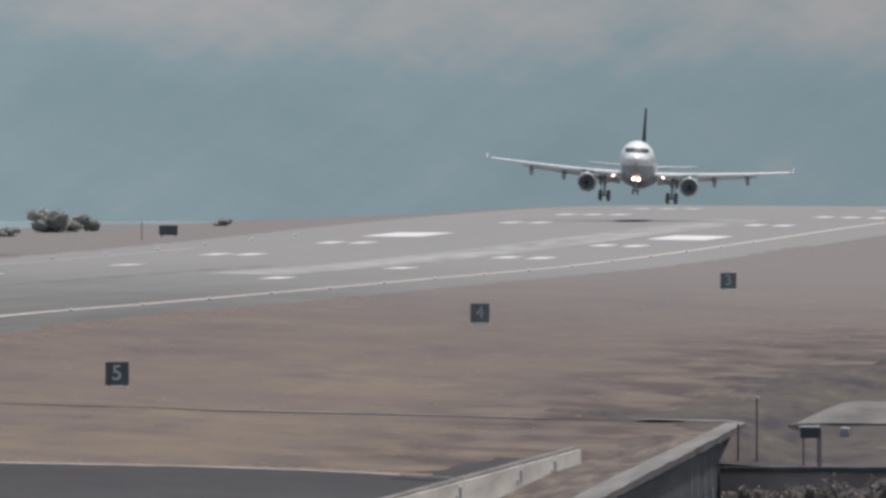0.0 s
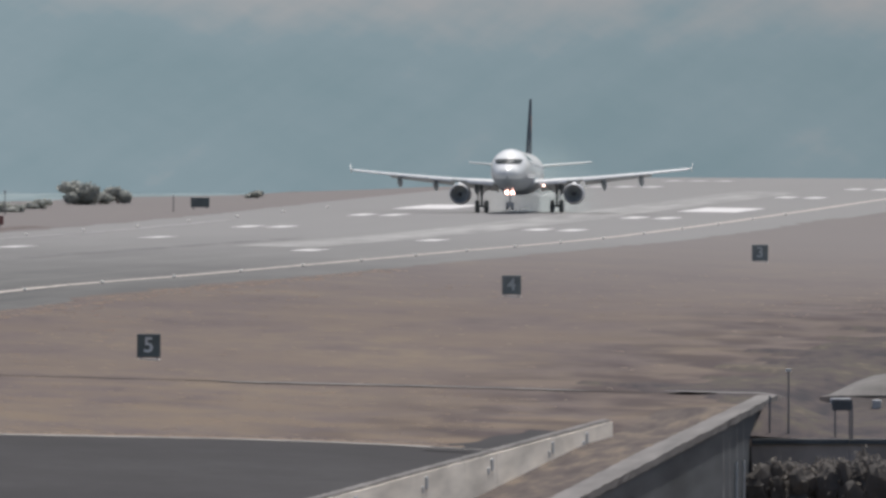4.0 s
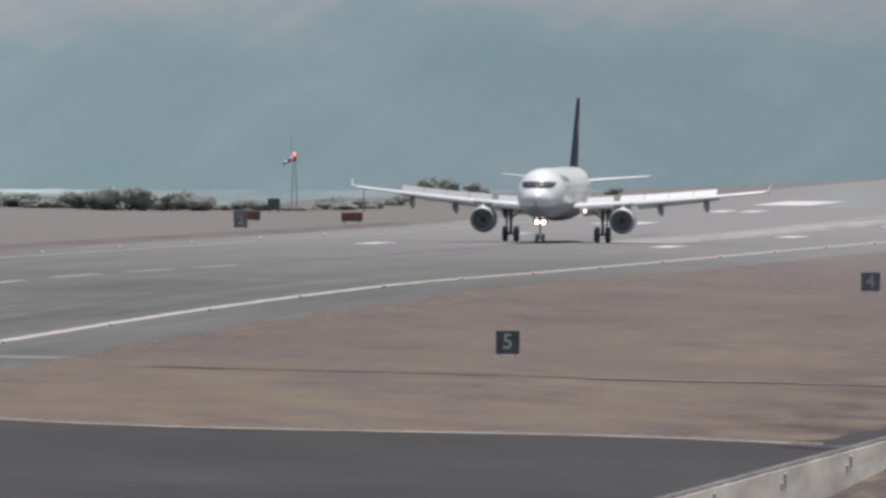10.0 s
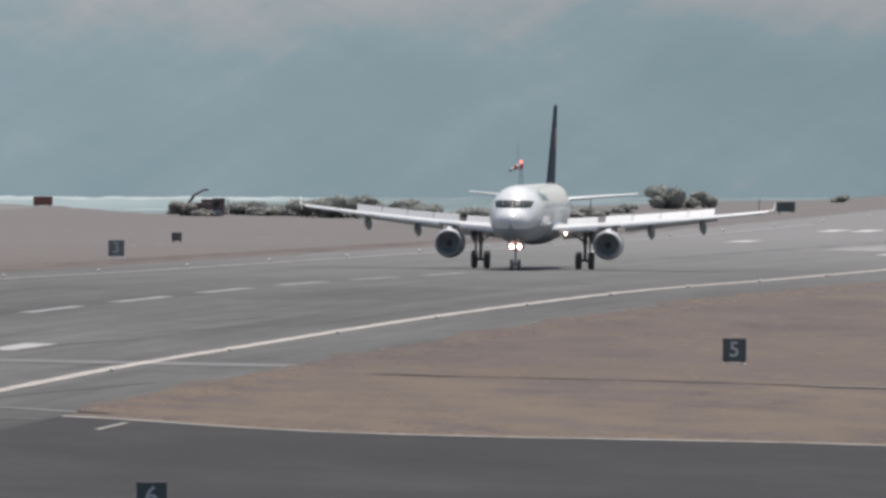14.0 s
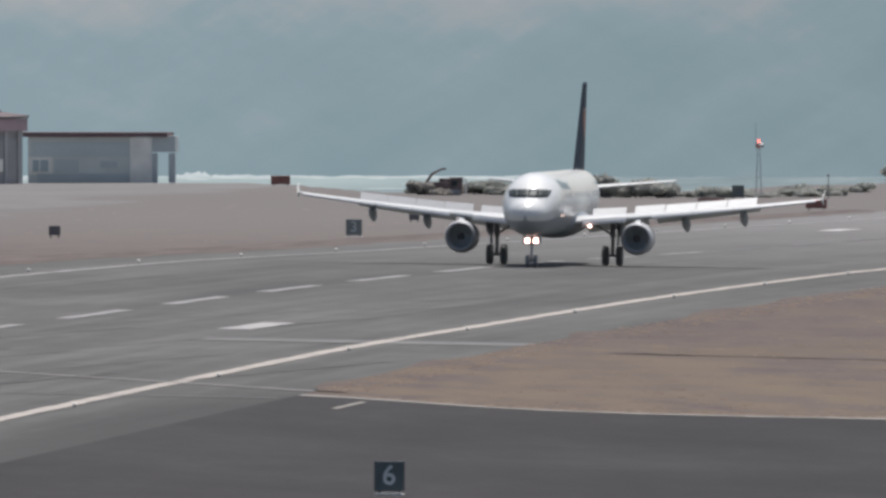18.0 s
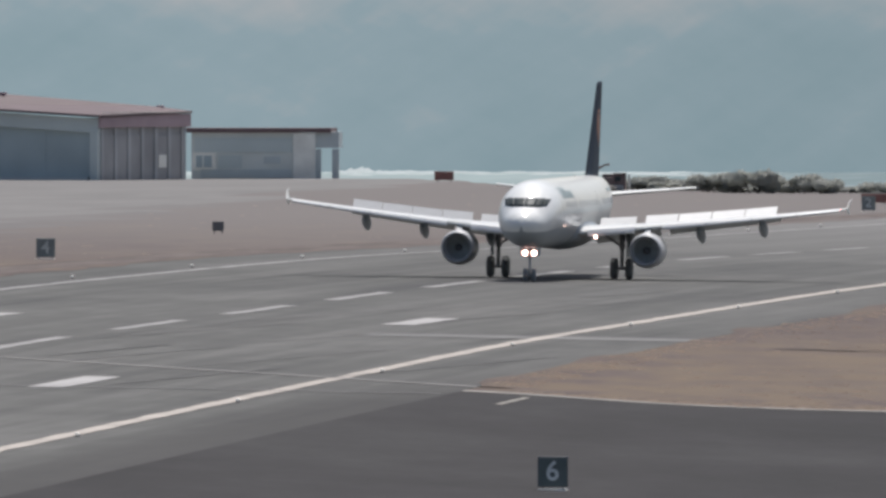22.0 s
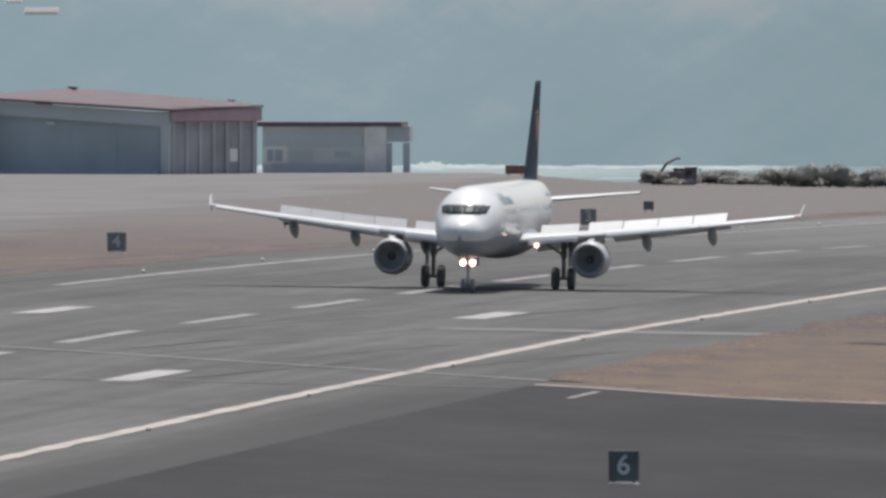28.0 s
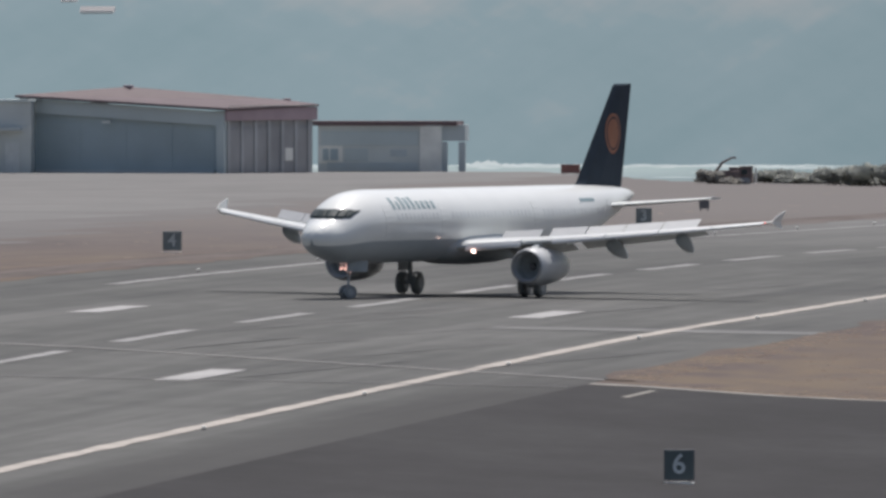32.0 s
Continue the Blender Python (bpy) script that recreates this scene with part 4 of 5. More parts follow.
        # unseen hood added to block the lamp's glow from the side
        part("added_lamp_hood", lathe(((-0.08, 0.15), (0.20, 0.165), (0.20, 0.155), (-0.06, 0.142)), (nx + 0.14, o * 1.08, 1.52), 16, False), M_GEAR, ng, smooth=True)
    return plane, brakes


WHEELS, LAMPS, WINGS, STEER = [], [], [], []
plane, brakes = airliner()
plane.scale = (0.985, 0.985, 0.985)


# ---- runway distance signs ----
def sign(digit, x, y, w=1.22, turn=0.0):
    z = ground_z(x, y)
    ob = base("distance_sign", pose(x, y, z - 0.03, 0, 0, turn), "dark blue-black distance board with white number %s in dry grass" % digit, "sign", "runway distance signs")
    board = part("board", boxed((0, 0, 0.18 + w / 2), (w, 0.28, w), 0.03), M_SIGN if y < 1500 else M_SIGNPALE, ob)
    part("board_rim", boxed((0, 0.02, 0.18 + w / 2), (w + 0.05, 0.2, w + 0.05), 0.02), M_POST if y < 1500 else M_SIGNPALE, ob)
    for o in (-0.42, 0.42):
        part("leg", boxed((o, 0, 0.10), (0.07, 0.10, 0.26)), M_POST, ob)
    part("foot_plate", boxed((0, -0.2, 0.03), (w * 1.0, 1.0, 0.08), 0.01), M_PALEWALL, ob)
    cu = bpy.data.curves.new("digit", "FONT")
    cu.body, cu.size, cu.extrude, cu.offset = digit, 1.15, 0.012, 0.018
    cu.align_x, cu.align_y = "CENTER", "CENTER"
    tmp = bpy.data.objects.new("digit", cu)
    scene.collection.objects.link(tmp)
    me = bpy.data.meshes.new_from_object(tmp.evaluated_get(bpy.context.evaluated_depsgraph_get()))
    bpy.data.objects.remove(tmp)
    me.materials.clear()
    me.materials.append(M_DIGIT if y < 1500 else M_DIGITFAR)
    d = new("number", me)
    d.parent = board
    d.matrix_basis = pose(0, -0.155, 0.18 + w / 2, 90, 0, 0)
    return ob


for digit, y in (("6", 1004.0), ("5", 1308.7), ("4", 1612.5), ("3", 1916.5), ("2", 2228.0)):
    sign(digit, NEAR_SIGNS, y)
    if digit in "432":
        sign(digit, FAR_SIGNS - 0.0010 * (y - 1613), y)


def board_sign(x, y, w, h, material, label, legs=0.25):
    z = ground_z(x, y)
    ob = base("airfield_board", pose(x, y, z - 0.02), label, "sign")
    part("board", boxed((0, 0, legs + h / 2), (w, 0.22, h), 0.03), material, ob)
    for o in (-w * 0.35, w * 0.35):
        part("leg", boxed((o, 0, legs / 2), (0.08, 0.08, legs + 0.04)), M_POST, ob)
    return ob


# ---- smoke from the tyres where they touch down ----
def tyre_smoke():
    """A few thin open shells, each dense in its middle and gone at its rim."""
    m = bpy.data.materials.new("thin_smoke")
    m.use_nodes = True
    n, l = m.node_tree.nodes, m.node_tree.links
    n.remove(n["Principled BSDF"])
    clear, thick, lit, back = (n.new("ShaderNodeBsdfTransparent"), n.new("ShaderNodeMixShader"), n.new("ShaderNodeBsdfDiffuse"), n.new("ShaderNodeBsdfTranslucent"))
    body = n.new("ShaderNodeMixShader")
    body.inputs[0].default_value = 0.55
    for q in (lit, back):
        q.inputs["Color"].default_value = (0.80, 0.92, 0.88, 1)
    l.new(lit.outputs[0], body.inputs[1])
    l.new(back.outputs[0], body.inputs[2])
    l.new(clear.outputs[0], thick.inputs[1])
    l.new(body.outputs[0], thick.inputs[2])
    l.new(thick.outputs[0], n["Material Output"].inputs[0])
    tc = n.new("ShaderNodeTexCoord")
    length = n.new("ShaderNodeVectorMath")
    length.operation = "LENGTH"
    l.new(tc.outputs["Object"], length.inputs[0])
    fall = n.new("ShaderNodeMapRange")
    fall.interpolation_type = "SMOOTHSTEP"
    for key, value in (("From Min", 0.0), ("From Max", 5.8), ("To Min", 0.50), ("To Max", 0.0)):
        fall.inputs[key].default_value = value
    l.new(length.outputs["Value"], fall.inputs["Value"])
    wisps = n.new("ShaderNodeTexNoise")
    wisps.inputs["Scale"].default_value, wisps.inputs["Detail"].default_value = 0.30, 2
    l.new(tc.outputs["Object"], wisps.inputs["Vector"])
    mul = n.new("ShaderNodeMath")
    mul.operation = "MULTIPLY"
    l.new(fall.outputs[0], mul.inputs[0])
    l.new(wisps.outputs["Fac"], mul.inputs[1])
    l.new(mul.outputs[0], thick.inputs[0])
    rng = random.Random(11)
    ob = base("tyre_smoke", pose(-156, 2415, -16), "thin pale puff of tyre smoke over the runway", "smoke")
    for k, (x, z, size) in enumerate(((0.2, 3.4, 1), (-0.9, 6.2, 1), (1.8, 5.2, 1), (1.0, 8.6, 1))):
        bm = bmesh.new()
        bmesh.ops.create_grid(bm, x_segments=10, y_segments=10, size=6.0)
        for v in bm.verts:
            d = math.hypot(v.co.x, v.co.y)
            v.co = Vector((v.co.x, 0.02 * d * d - 0.1, v.co.y))
        p = part("puff", bm, m, ob, smooth=True)
        p.location = (x, k * 1.3 - 4, z)
        PUFFS.append((p, Vector((x, k * 1.3 - 4, z))))
    return ob


PUFFS = []
smoke = tyre_smoke()


def at(u, y):
    """The x on the sight line u (tangent across) at the distance y."""
    return -u * y


for x, y, w, h, m, text in ((-190.6, 2450, 1.9, 1.0, M_SIGN, "dark airfield board standing in dry grass"),
                            (-197.0, 2280, 2.0, 0.85, M_REDSIGN, "faded red airfield board standing in dry grass"),
                            (-211.5, 2330, 2.6, 0.85, M_REDSIGN, "faded red airfield board standing in dry grass"),
                            (-221.9, 2475, 1.25, 1.25, M_SIGN, "dark green equipment cabinet beside the scrub"),
                            (-299.0, 2750, 2.2, 1.0, M_REDSIGN, "faded red airfield board on the apron's edge"),
                            (-223.7, 1893, 0.9, 0.75, M_POST, "small dark board on a short post"),
                            (-219.7, 2130, 0.9, 0.75, M_POST, "small dark board on a short post")):
    board_sign(x, y, w, h, m, text)


def leaf_mass(bm, rng, c, size, count, leaf):
    """Leaves scattered in a lumpy dome."""
    lumps = [(rng.uniform(-0.6, 0.6), rng.uniform(-0.6, 0.6), rng.uniform(0.2, 0.75), rng.uniform(0.3, 0.55)) for _ in range(7)]
    for _ in range(count):
        lx, ly, lz, lr = rng.choice(lumps)
        d = Vector((rng.gauss(0, 1), rng.gauss(0, 1), rng.gauss(0, 1))).normalized() * lr * rng.uniform(0.85, 1.08)
        p = Vector((c[0] + (lx + d.x) * size[0] / 2, c[1] + (ly + d.y) * size[1] / 2, c[2] + max(0.02, lz + d.z * 0.6) * size[2] * 0.9))
        q = Euler((rng.uniform(0, 6), rng.uniform(0, 6), rng.uniform(0, 6))).to_matrix()
        s = leaf * rng.uniform(0.6, 1.4)
        bm.faces.new([bm.verts.new(p + q @ Vector(v)) for v in ((-s, 0, 0), (0, -s * 0.6, 0), (s, 0, 0), (0, s * 0.6, 0.1 * s))])
    for lx, ly, lz, lr in lumps:
        m = Matrix.Translation((c[0] + lx * size[0] / 2, c[1] + ly * size[1] / 2, c[2] + lz * size[2] * 0.85)) @ Matrix.Diagonal((size[0] * 0.47 * lr, size[1] * 0.47 * lr, size[2] * 0.50 * lr, 1))
        r = bmesh.ops.create_icosphere(bm, subdivisions=2, radius=1.0, matrix=m)
        for v in r["verts"]:
            v.co += (v.co - m.translation) * 0.45 * noise.noise(v.co * 1.7)


def bush(x, y, w, h, seed, material=M_BUSH, label="grey-green wind-cut scrub bush at the field's edge"):
    rng = random.Random(seed)
    z = ground_z(x, y)
    ob = base("bush", pose(x, y, z - 0.1), label, "bush", "scrub along the cliff")
    for _ in range(4):
        part("stem", rod((rng.uniform(-w / 6, w / 6), rng.uniform(-0.3, 0.3), 0), (rng.uniform(-w / 3, w / 3), rng.uniform(-0.6, 0.6), h * 0.6), 0.08, 0.03, 6), M_WOOD, ob)
    bm = bmesh.new()
    leaf_mass(bm, rng, (0, 0, 0), (w, min(w, 4.0), h), 900, 0.15)
    part("foliage", bm, material, ob)
    return ob


rng0 = random.Random(3)
k = 0
for u in np.linspace(0.1030, 0.0868, 34):
    y = 2512 + rng0.uniform(-8, 10)
    bush(at(u, y), y, rng0.uniform(2.6, 4.6), rng0.uniform(0.9, 1.6) * (1.0 if u > 0.0925 else 0.6), 100 + k)
    k += 1
for u, y, w, h in ((0.0995, 2506, 3.6, 2.0), (0.0976, 2503, 4.6, 2.3), (0.0958, 2500, 6.6, 3.3), (0.0965, 2502, 5.0, 2.7), (0.0939, 2502, 5.2, 2.4), (0.0928, 2500, 3.6, 1.9),
                   (0.0905, 2505, 4.6, 1.6), (0.0872, 2520, 5.6, 1.9), (0.0858, 2530, 4.0, 1.4), (0.0845, 2580, 3.2, 1.4), (0.0828, 2640, 5.2, 3.2),
                   (0.0822, 2645, 4.0, 2.0), (0.0812, 2660, 3.4, 2.3), (0.0755, 2740, 2.2, 1.0)):
    bush(at(u, y), y, w, h, 200 + k)
    k += 1


# the old digger in the scrub
def digger(x, y):
    z = ground_z(x, y)
    ob = base("digger", pose(x, y, z - 0.05), "rusty old excavator with a raised boom, half sunk in scrub", "excavator")
    part("body", boxed((-0.6, 0, 0.95), (2.3, 1.8, 0.9), 0.15), M_RUST, ob)
    part("engine_cover", boxed((-0.2, 0.1, 1.5), (1.1, 1.4, 0.5), 0.12), M_RUST, ob)
    cab = part("cab", boxed((1.05, 0, 0.95), (1.2, 1.4, 1.6), 0.1), M_RUST, ob)
    part("cab_window", boxed((0.9, -0.72, 1.25), (0.6, 0.05, 0.5), 0.02), M_GLASS, cab)
    part("cab_roof", boxed((1.05, 0, 1.80), (1.35, 1.55, 0.10), 0.03), M_RUST, cab)
    for o in (-0.75, 0.75):
        part("track", boxed((-0.2, o, 0.32), (3.4, 0.5, 0.62), 0.25), M_DARK, ob)
    part("boom", rod((-2.4, 0, 0.9), (-1.45, 0, 2.25), 0.17, 0.13), M_RUST, ob)
    part("arm", rod((-1.5, 0, 2.2), (-0.45, 0, 2.72), 0.13, 0.09), M_RUST, ob)
    part("bucket", boxed((-0.25, 0, 2.72), (0.4, 0.6, 0.2), 0.07), M_RUST, ob)
    part("ram", rod((-2.2, 0, 1.4), (-1.25, 0, 2.3), 0.06, 0.05), M_POST, ob)
    part("stack", rod((2.0, 0, 0.1), (2.0, 0, 1.7), 0.10, 0.10), M_PALEWALL, ob, "pale upright pipe")


digger(at(0.1018, 2490), 2490)
bush(at(0.1018, 2490) - 2.4, 2488, 3.2, 1.7, 300, M_BUSHDARK)
bush(at(0.1018, 2490) - 0.4, 2487, 2.2, 1.0, 301, M_BUSHDARK)


def pole_light(x, y, h, z=None, lamp=False, r=0.05):
    z = ground_z(x, y) if z is None else z
    ob = base("field_post", pose(x, y, z - 0.05), "slim grey post standing in the grass", "post")
    part("post", rod((0, 0, 0), (0, 0, h), r, r * 0.8, 8), M_POST, ob)
    part("foot", boxed((0, 0, 0.05), (0.3, 0.3, 0.12), 0.02), M_CONC, ob)
    part("cap", boxed((0, 0, h + 0.06), (0.26, 0.2, 0.14), 0.04), M_DIGIT if lamp else M_POST, ob)
    return ob


# windsock on its lattice mast, with a slim aerial beside it
def windsock(x, y):
    z = ground_z(x, y)
    ob = base("windsock", pose(x, y, z - 0.1), "red and white windsock on a slim lattice mast", "windsock")
    for ox, oy in ((-0.3, -0.3), (0.3, -0.3), (0.3, 0.3), (-0.3, 0.3)):
        part("mast_leg", rod((ox, oy, 0), (ox * 0.4, oy * 0.4, 5.4), 0.025, 0.02, 6), M_MAST, ob)
    for k in range(7):
        h = 0.4 + k * 0.75
        f = 1 - 0.6 * h / 5.4
        part("brace", rod((-0.3 * f, -0.3 * f, h), (0.3 * f, -0.3 * f, h + 0.6), 0.012, 0.012, 5), M_MAST, ob)
        part("brace", rod((0.3 * f, 0.3 * f, h), (-0.3 * f, 0.3 * f, h + 0.6), 0.012, 0.012, 5), M_MAST, ob)
    part("aerial", rod((-0.3, 0, 5.2), (-0.3, 0, 7.9), 0.03, 0.02, 6), M_MAST, ob)
    sock = part("sock_frame", rod((0, 0, 5.3), (0, 0, 5.75), 0.05, 0.05, 8), M_MAST, ob)
    SOCK.append(base("sock", pose(0, 0, 5.55), "", ""))
    SOCK[0].parent = ob
    for k in range(4):
        r0, r1 = 0.32 - 0.04 * k, 0.32 - 0.04 * (k + 1)
        bm = bmesh.new()
        n = 16
        loft(bm, [[(sx, rr * math.cos(2 * math.pi * i / n), rr * math.sin(2 * math.pi * i / n) - sx * sx * 0.12) for i in range(n)]
                  for sx, rr in ((-0.46 * k, r0), (-0.46 * (k + 1), r1), (-0.46 * (k + 1), r1 - 0.02), (-0.46 * k, r0 - 0.02))], False)
        part("sock_band", bm, M_SOCKRED if k % 2 == 0 else M_DIGIT, SOCK[0], smooth=True)
    part("warning_lamp", boxed((0, 0, 6.0), (0.2, 0.2, 0.28), 0.06), M_BEACON, ob, "glowing red lamp")


M_MAST = plain("galvanised_mast", (0.36, 0.39, 0.40), 0.6, vary=0.1)
M_SOCKRED = plain("sock_red_cloth", (0.55, 0.10, 0.08), 0.8, vary=0.1)
SOCK = []
windsock(at(0.0888, 2500), 2500)
pole_light(at(0.0859, 2490), 2490, 2.4)
pole_light(at(0.0789, 2500), 2500, 1.6, lamp=True)


# ---- hangar, with its side annexe; x along the front, y back ----
def hangar(x, y):
    z = ground_z(x, y) + 0.05
    ob = base("hangar", pose(x, y, z, 0, 0, -20), "grey hangar with a low red roof and a closed dark door", "hangar")
    W, D = 27.0, 22.5
    # origin at the right front corner; the front runs to -x
    part("front_pier", boxed((-0.55, 0.2, 3.0), (1.0, 0.7, 6.0), 0.03), M_HANGAR, ob)
    part("front_pier", boxed((-W + 0.9, 0.2, 3.9), (1.8, 0.7, 7.8), 0.03), M_HANGAR, ob)
    bm = bmesh.new()
    loft(bm, [[(0, yy, 5.55), (-W, yy, 7.2), (-W, yy, 8.8), (0, yy, 7.2)] for yy in (0.0, 0.5)])
    part("fascia", bm, M_HANGAR, ob)
    n = 8
    for k in range(n):
        w = (W - 2.8) / n
        bm = boxed((-1.1 - w * (k + 0.5), 0.57 + 0.05 * (k % 2), 3.5 + 0.06 * k), (w + 0.02, 0.05, 7.0 + 0.12 * k), 0.01)
        part("door_leaf", bm, M_DOOR, ob)
    part("floor_rail", boxed((-W / 2, 0.25, 0.2), (W - 2.8, 0.5, 0.5), 0.03), M_HANGAR2, ob)
    part("rear_wall", boxed((-W / 2, D, 3.6), (W, 0.3, 7.2)), M_HANGAR2, ob)
    part("left_wall", boxed((-W + 0.15, D / 2, 4.1), (0.3, D - 0.6, 8.2)), M_HANGAR2, ob)
    part("right_wall", boxed((-0.25, D / 2 + 0.4, 3.35), (0.3, D - 1.2, 6.7)), M_SIDEDARK, ob)
    for k in range(7):
        part("pilaster", boxed((-0.02, 0.9 + k * 3.45, 3.1), (0.3, 0.7, 6.2), 0.03), M_SIDE, ob)
    for k in (0, 1, 2, 4, 5):
        part("side_panel", boxed((-0.06, 2.65 + k * 3.45, 2.7), (0.12, 2.5, 5.2), 0.02), M_SIDEDARK, ob)
    part("side_window", boxed((0.0, 2.6 + 4 * 3.45, 2.2), (0.2, 2.0, 1.5), 0.02), M_PALEWALL, ob, "pale side window")
    part("side_fascia", boxed((0.25, D / 2 + 0.2, 6.95), (0.35, D + 0.8, 1.5), 0.04), M_FASCIA, ob, "lightened red boarding under the eave")
    bm = bmesh.new()
    a, b, c, d = (-W - 0.2, -0.7, 9.15), (0.6, -0.7, 7.65), (0.6, D + 0.6, 8.05), (-W - 0.2, D + 0.6, 9.2)
    r1, r2 = (-17.8, 10.0, 10.1), (-1.6, D * 0.85, 8.55)
    v = [bm.verts.new(p) for p in (a, b, c, d, r1, r2)]
    lo = [bm.verts.new((p[0], p[1], p[2] - 0.28)) for p in (a, b, c, d)]
    for f in ((0, 1, 5, 4), (1, 2, 5), (2, 3, 4, 5), (3, 0, 4)):
        bm.faces.new([v[i] for i in f])
    for i in range(4):
        bm.faces.new((v[i], v[(i + 1) % 4], lo[(i + 1) % 4], lo[i]))
    bm.faces.new(lo)
    roof = part("roof", bm, M_RED, ob, "faded red sheet roof")
    # pale strip that stands in for sunlight along the eave
    part("sunlit_eave_line", boxed((0.63, D / 2, 7.90), (0.08, D + 0.6, 0.10), 0.01), M_CREAM, roof, "pale line of sunlight along the eave")
    for p, s in ((r1, 0.8), (r2, 0.6)):
        part("roof_vent", boxed((p[0], p[1], p[2] + 0.02), (s * 1.3, s, 0.3), 0.1), M_FASCIA, roof)
    part("wall_lamp", boxed((-W * 0.57, -0.25, 6.0), (1.1, 0.4, 0.3), 0.06), M_DIGIT, ob)


HY = 2800.0
hangar(at((5580 - 299) / 42870, HY), HY)


def annexe(x, y):
    """The low wing beside the hangar; x to the right from its left end."""
    z = ground_z(x, y) + 0.05
    ob = base("annexe", pose(x, y, z + 0.25), "low pale annexe with a dark red roof edge and open porch", "building")
    part("wall", boxed((6.1, 3.0, 2.5), (12.2, 6.0, 5.8), 0.03), M_ANNEX, ob)
    part("upper_band", boxed((6.2, -0.06, 3.85), (11.6, 0.12, 1.7), 0.02), M_HANGAR, ob)
    part("plinth", boxed((6.5, -0.06, 0.5), (10.8, 0.12, 1.0), 0.02), M_HANGAR2, ob)
    part("pale_panel", boxed((1.5, -0.03, 1.95), (2.9, 0.10, 2.1), 0.02), M_PALEWALL, ob)
    for wx, ww in ((0.95, 0.75), (1.95, 0.95)):
        w = part("window", boxed((wx, -0.07, 1.95), (ww, 0.10, 1.35), 0.01), M_DOOR, ob, "dark window")
        part("sill", boxed((wx, -0.14, 1.22), (ww + 0.2, 0.2, 0.08)), M_ANNEX, w)
    part("side_panel", boxed((4.6, -0.08, 1.9), (2.8, 0.10, 1.5), 0.02), M_HANGAR, ob)
    part("side_panel", boxed((9.6, -0.08, 2.1), (2.0, 0.10, 0.8), 0.02), M_HANGAR2, ob)
    part("end_panel", boxed((13.45, -0.12, 2.55), (2.6, 0.3, 5.5), 0.02), M_PALEWALL, ob)
    part("porch_lintel", boxed((16.1, 2.0, 4.50), (2.8, 4.0, 1.9), 0.03), M_HANGAR2, ob)
    for px, pw in ((15.05, 0.6), (17.1, 0.8)):
        part("porch_post", boxed((px, 0.4, 1.5), (pw, 0.7, 3.85), 0.03), M_HANGAR2, ob)
    part("roof", boxed((7.5, 3.0, 5.62), (18.2, 7.0, 0.55), 0.06), M_ROOFDARK, ob, "dark red roof edge")


M_ANNEX = plain("annexe_render", (0.64, 0.67, 0.645), 0.8, vary=0.08, scale=0.2)
M_ROOFDARK = plain("dark_red_roof_edge", (0.16, 0.105, 0.108), 0.7, vary=0.1)
annexe(at((5580 - 466) / 42870, HY + 40), HY + 40)


def block_house(x, y):
    z = ground_z(x, y) + 0.05
    ob = base("apron_building", pose(x, y, z), "plain pale grey building beside the hangar", "building")
    part("wall", boxed((-6, 4, 4.2), (12, 8, 8.4), 0.05), M_ANNEX, ob)
    part("roof", boxed((-6, 4, 8.5), (12.6, 8.6, 0.3), 0.05), M_HANGAR, ob)
    part("door", boxed((-2.2, -0.05, 1.9), (1.6, 0.12, 3.6), 0.03), M_DIGIT, ob)
    part("canopy", boxed((-6.5, -0.6, 5.2), (11, 1.2, 0.35), 0.03), M_HANGAR2, ob)


block_house(at((5580 + 50) / 42870, HY + 5), HY + 5)

# ---- the walls beside the taxiway ----
def rough_run(y0, y1, section, seed, wobble):
    """A wall run along y whose section's points wander a little."""
    bm = bmesh.new()
    rings = []
    for y in span(y0, y1, 2.5):
        rings.append([(x + wobble * noise.noise((k * 3.1 + seed, y / 2.7, 0)), y, z + wobble * noise.noise((k * 1.7 + seed, y / 3.3, 5)))
                      for k, (x, z) in enumerate(section(y))])
    loft(bm, rings)
    return bm


def low_wall():
    ob = base("low_wall", pose(-73.0, 1000, -0.62), "rough pale rendered low wall with small dark niches", "wall")
    for k in range(10):
        y0 = 199.5 - 22 * k
        part("wall_panel", rough_run(y0 - 21.98, y0, lambda y: ((-0.30, -1.0), (0.26, -1.0), (0.20, 0.97), (-0.28, 0.97)), k, 0.03), M_ROUGH, ob)
        part("coping", rough_run(y0 - 21.96, y0 - 0.02, lambda y: ((-0.34, 0.97), (0.13, 0.97), (0.10, 1.10), (-0.30, 1.10)), k + 40, 0.04), M_CONC, ob)
    for y in (178.5, 152, 108, 64, 20):
        part("niche", boxed((0.20, y, 0.50), (0.14, 1.2, 0.55), 0.05), M_GEAR, ob)
        part("niche", boxed((0.20, y - 2.6, 0.25), (0.14, 0.9, 0.3), 0.05), M_GEAR, ob)


low_wall()


M_STREAK = plain("lime_drip", (0.17, 0.175, 0.178), 0.9, vary=0.5, scale=0.8)


